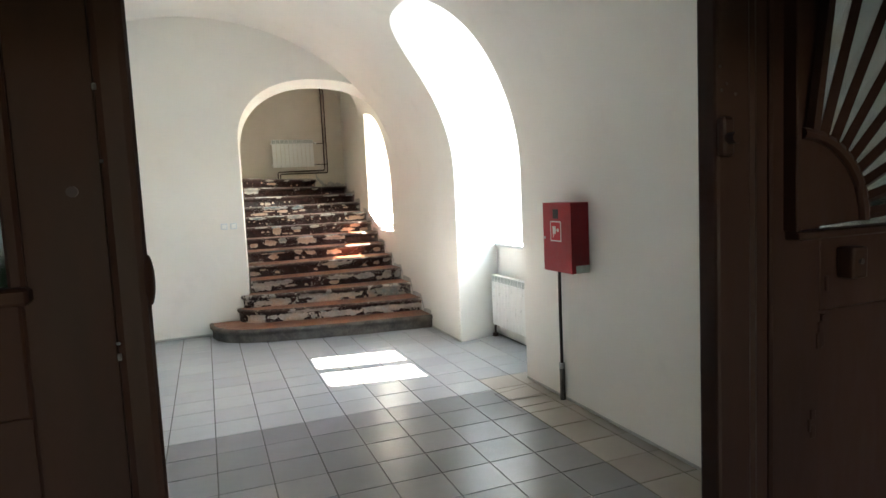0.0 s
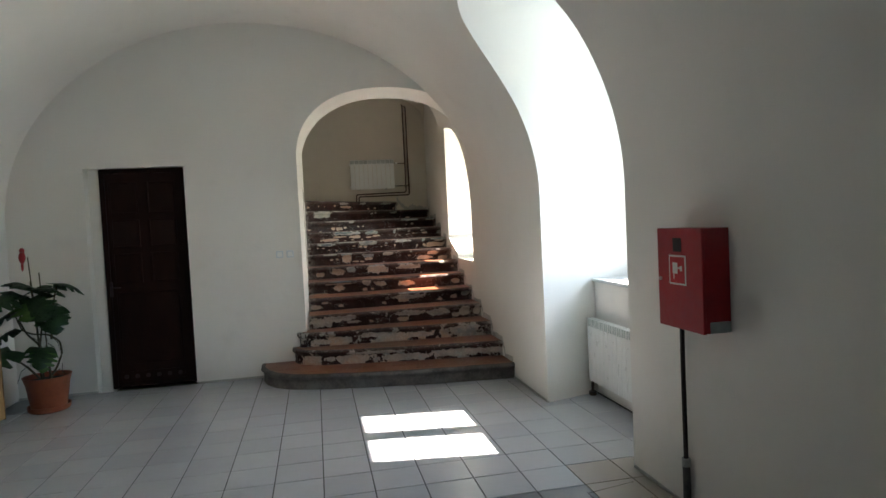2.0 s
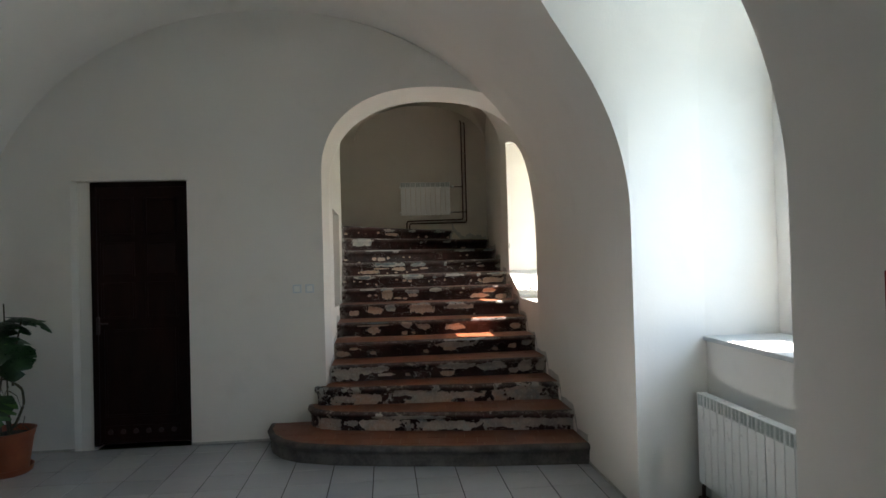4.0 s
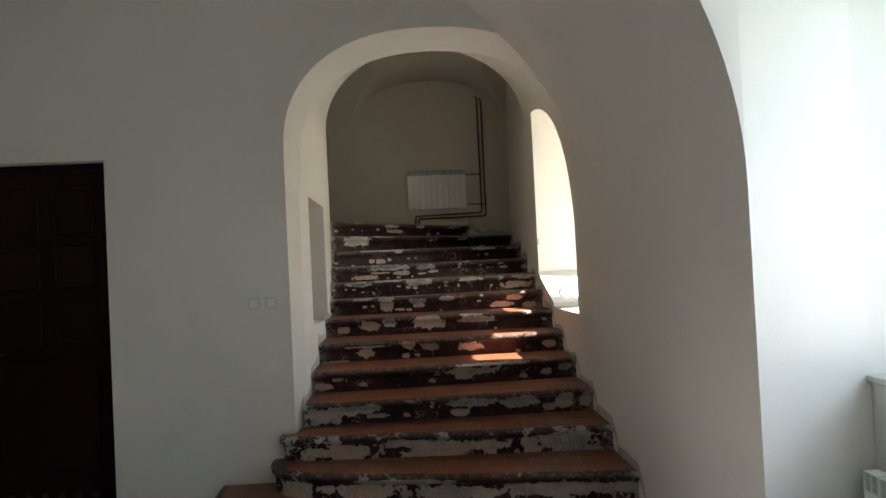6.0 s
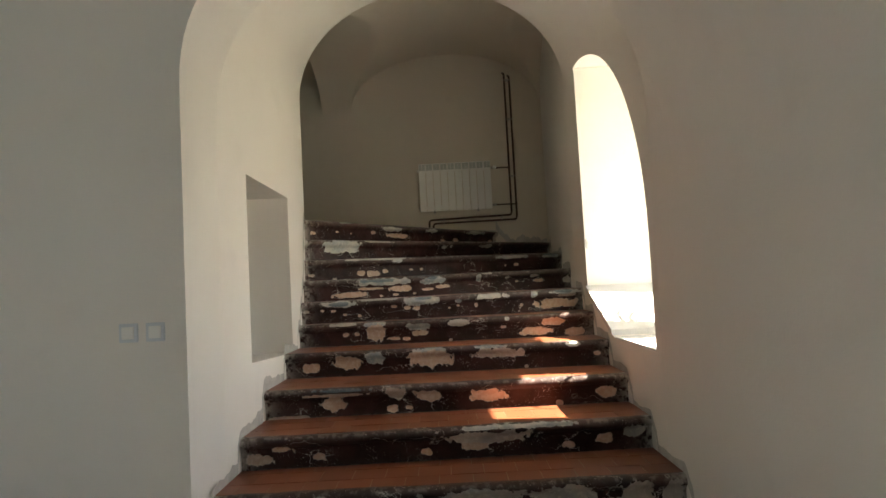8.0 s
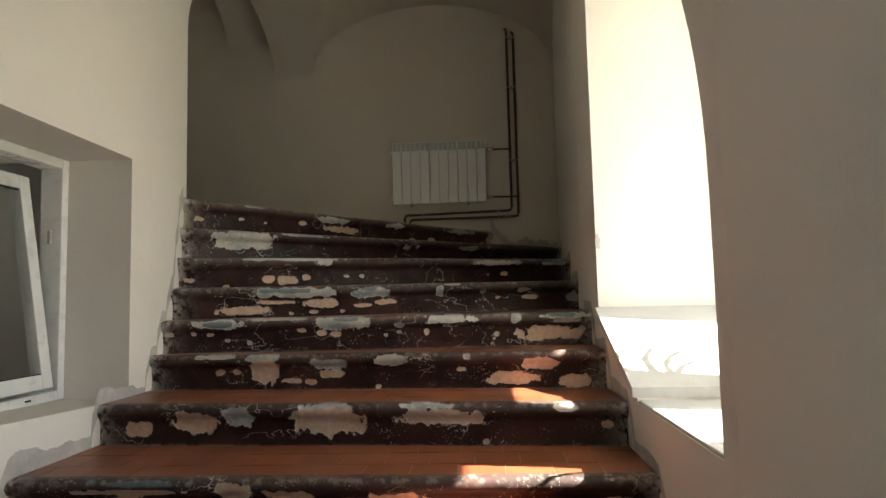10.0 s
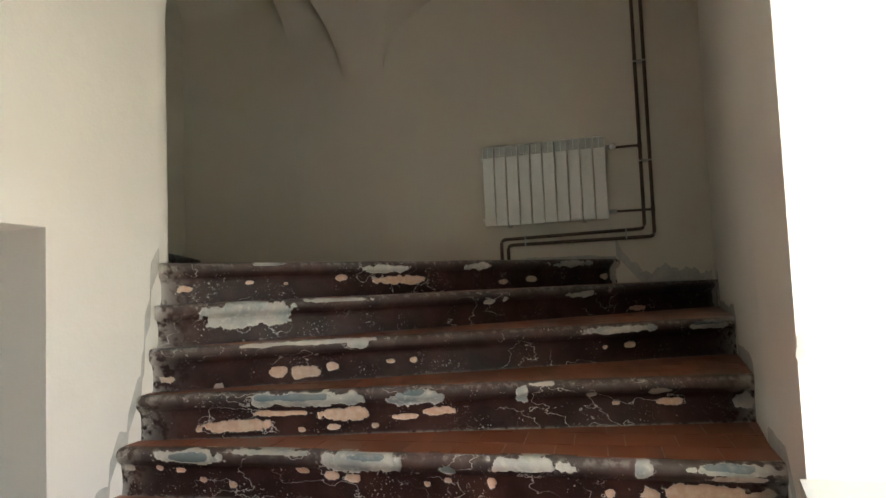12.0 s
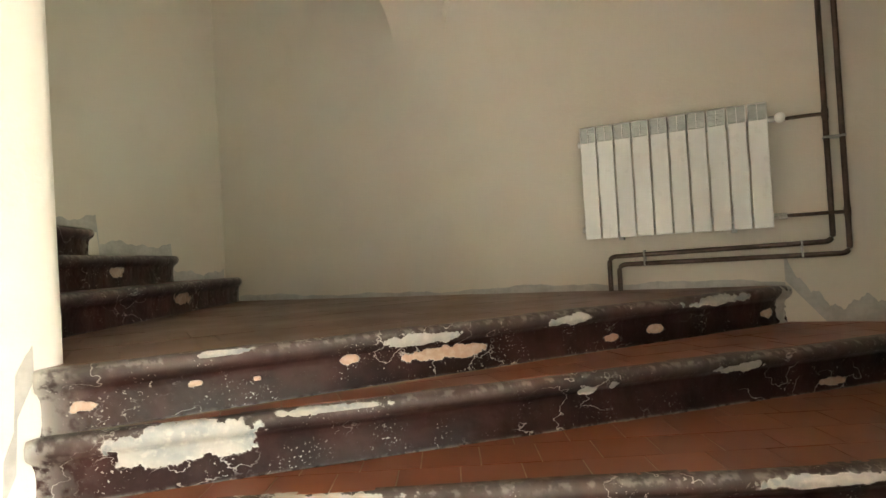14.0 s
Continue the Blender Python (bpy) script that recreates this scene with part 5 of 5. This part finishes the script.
for base, way, size in (((0.02, 0.56, 0.90), (-0.15, 0.75, -0.85), 0.30), ((0.10, 0.42, 0.88), (-0.2, 0.5, -0.8), 0.28), ((0.0, 0.42, 0.80), (-0.5, 0.3, -0.6), 0.26), ((0.10, 0.52, 1.49), (-0.02, 0.65, -0.55), 0.22), ((0.2, 0.1, 1.1), (0.3, 0.5, -0.3), 0.34), ((-0.1, -0.1, 1.05), (-0.5, -0.6, -0.3), 0.34), ((0.05, 0.0, 1.55), (0.2, -0.4, 0.2), 0.32)):
    b = Vector(base)
    part("stem", tube([(0.0, 0.0, 0.28), b * 0.5 + Vector((0, 0, 0.35)), b], 0.009, 7, taper=0.6), STEM, corner_plant, "", True)
    leaf_on(corner_plant, base, way, size, True, LEAF, rng, 0.5, rng.uniform(-20, 20))


def blade(points, width):
    """A narrow arching leaf along points, tapering to its tip."""
    bm = bmesh.new()
    pts = [Vector(p) for p in points]
    rows = []
    for i, p in enumerate(pts):
        way = (pts[min(i + 1, len(pts) - 1)] - pts[max(i - 1, 0)]).normalized()
        side = way.cross(Vector((0, 0, 1))).normalized()
        w = width * (1 - (i / (len(pts) - 1)) ** 2.2) + 0.0006
        rows.append((bm.verts.new(p - side * w), bm.verts.new(p - Vector((0, 0, w * 0.5))), bm.verts.new(p + side * w)))
    for a, b in zip(rows, rows[1:]):
        bm.faces.new((a[0], a[1], b[1], b[0]))
        bm.faces.new((a[1], a[2], b[2], b[1]))
    bmesh.ops.solidify(bm, geom=list(bm.faces), thickness=0.001)
    return bm


palm = thing("spiky_pot_plant", "spiky narrow-leaved plant in a terracotta pot on the tiles", "plant", "", (-1.05, 4.75, 0.0))
flower_pot(palm, 0.15, 0.24)
for i in range(26):
    a = rng.uniform(0, 2 * math.pi) if i > 5 else rng.uniform(-0.4, 0.6)
    l, up = rng.uniform(0.42, 0.62), rng.uniform(0.10, 0.42)
    pts = [(0.02 * math.cos(a) + l * t * math.cos(a), 0.02 * math.sin(a) + l * t * math.sin(a), 0.21 + up * math.sin(2.2 * t) - 0.10 * t * t) for t in (j / 8 for j in range(9))]
    part("leaf", blade(pts, 0.011), LEAF, palm)

sill_plant = thing("sill_plant", "bright green leafy plant on the stair window sill", "plant", "", (3.52, 9.98, 1.15))
flower_pot(sill_plant, 0.075, 0.13, False)
for a, l, up, sag in ((1.50, 0.62, 0.46, 0.42), (1.62, 0.55, 0.52, 0.40), (1.36, 0.56, 0.40, 0.34), (1.28, 0.44, 0.34, 0.26), (4.6, 0.34, 0.42, 0.25), (0.5, 0.14, 0.40, 0.1), (5.4, 0.20, 0.36, 0.2)):
    pts = [(l * t * math.cos(a), l * t * math.sin(a), 0.12 + up * math.sin(2.0 * t) - sag * t ** 3) for t in (j / 8 for j in range(9))]
    part("leaf", blade(pts, 0.018), LEAF_LIGHT, sill_plant)

# ---- oak cabinet ----
cabinet = thing("wardrobe", "tall oak veneer cabinet with an arched top and steel handles", "cabinet")
cx0, cx1, cy0, cy1 = WEST + 0.005, -1.765, 6.80, 8.03
profile = [(cy0, 0.06), (cy1, 0.06), (cy1, 1.885)] + [(cy0 + (cy1 - cy0) * (1 - i / 16), 1.885 + 0.20 * math.sin(math.pi * i / 16)) for i in range(1, 16)] + [(cy0, 1.885)]
part("body", loft([[(x, y, z) for y, z in profile] for x in (cx0, cx1 - 0.02)]), OAK, cabinet)
part("plinth", box((cx0, cy0 + 0.02, 0.0), (cx1 - 0.04, cy1 - 0.02, 0.06)), OAK_EDGE, cabinet)
midy = (cy0 + cy1) / 2
for y0, y1, hy in ((cy0 + 0.004, midy - 0.002, midy - 0.04), (midy + 0.002, cy1 - 0.004, midy + 0.04)):
    low_door = part("door", box((cx1 - 0.02, y0, 0.07), (cx1, y1, 1.405), 0.002, 1), OAK, cabinet)
    arch = [(y0, 1.412), (y1, 1.412)] + [(y1 + (y0 - y1) * i / 8, 1.885 + 0.20 * math.sin(math.pi * (y1 + (y0 - y1) * i / 8 - cy0) / (cy1 - cy0))) for i in range(9)]
    high_door = part("door", loft([[(x, y, z) for y, z in arch] for x in (cx1 - 0.02, cx1)]), OAK, cabinet)
    for d, z0 in ((low_door, 0.62), (high_door, 1.46)):
        part("handle", tube(bent([(cx1, hy, z0), (cx1 + 0.025, hy, z0), (cx1 + 0.025, hy, z0 + 0.11), (cx1, hy, z0 + 0.11)], 0.008), 0.004, 8), STEEL, d, "slim steel handle", True)
part("edge_strip", box((cx1 - 0.02, cy1 - 0.003, 0.06), (cx1 + 0.002, cy1 + 0.002, 1.885), 0.001, 1), OAK_EDGE, cabinet)

# ---- opened joints between the beige floor tiles ----
for p, q, w in (((2.605, 5.135), (2.94, 5.20), 0.007), ((2.61, 4.95), (2.95, 4.97), 0.006), ((2.66, 4.965), (2.94, 4.76), 0.0), ((2.607, 5.15), (2.607, 4.66), 0.008), ((2.63, 4.76), (2.95, 4.765), 0.008)):
    if w:
        way = Vector((q[0] - p[0], q[1] - p[1])).normalized()
        n = Vector((-way.y, way.x)) * w / 2
        pts = [(p[0] - n.x, p[1] - n.y), (q[0] - n.x * 0.3, q[1] - n.y * 0.3), (q[0] + n.x * 0.3, q[1] + n.y * 0.3), (p[0] + n.x, p[1] + n.y)]
        part("broken_joint", prism(pts, -0.003, 0.0012), BLACK_GAP, floor_ob)
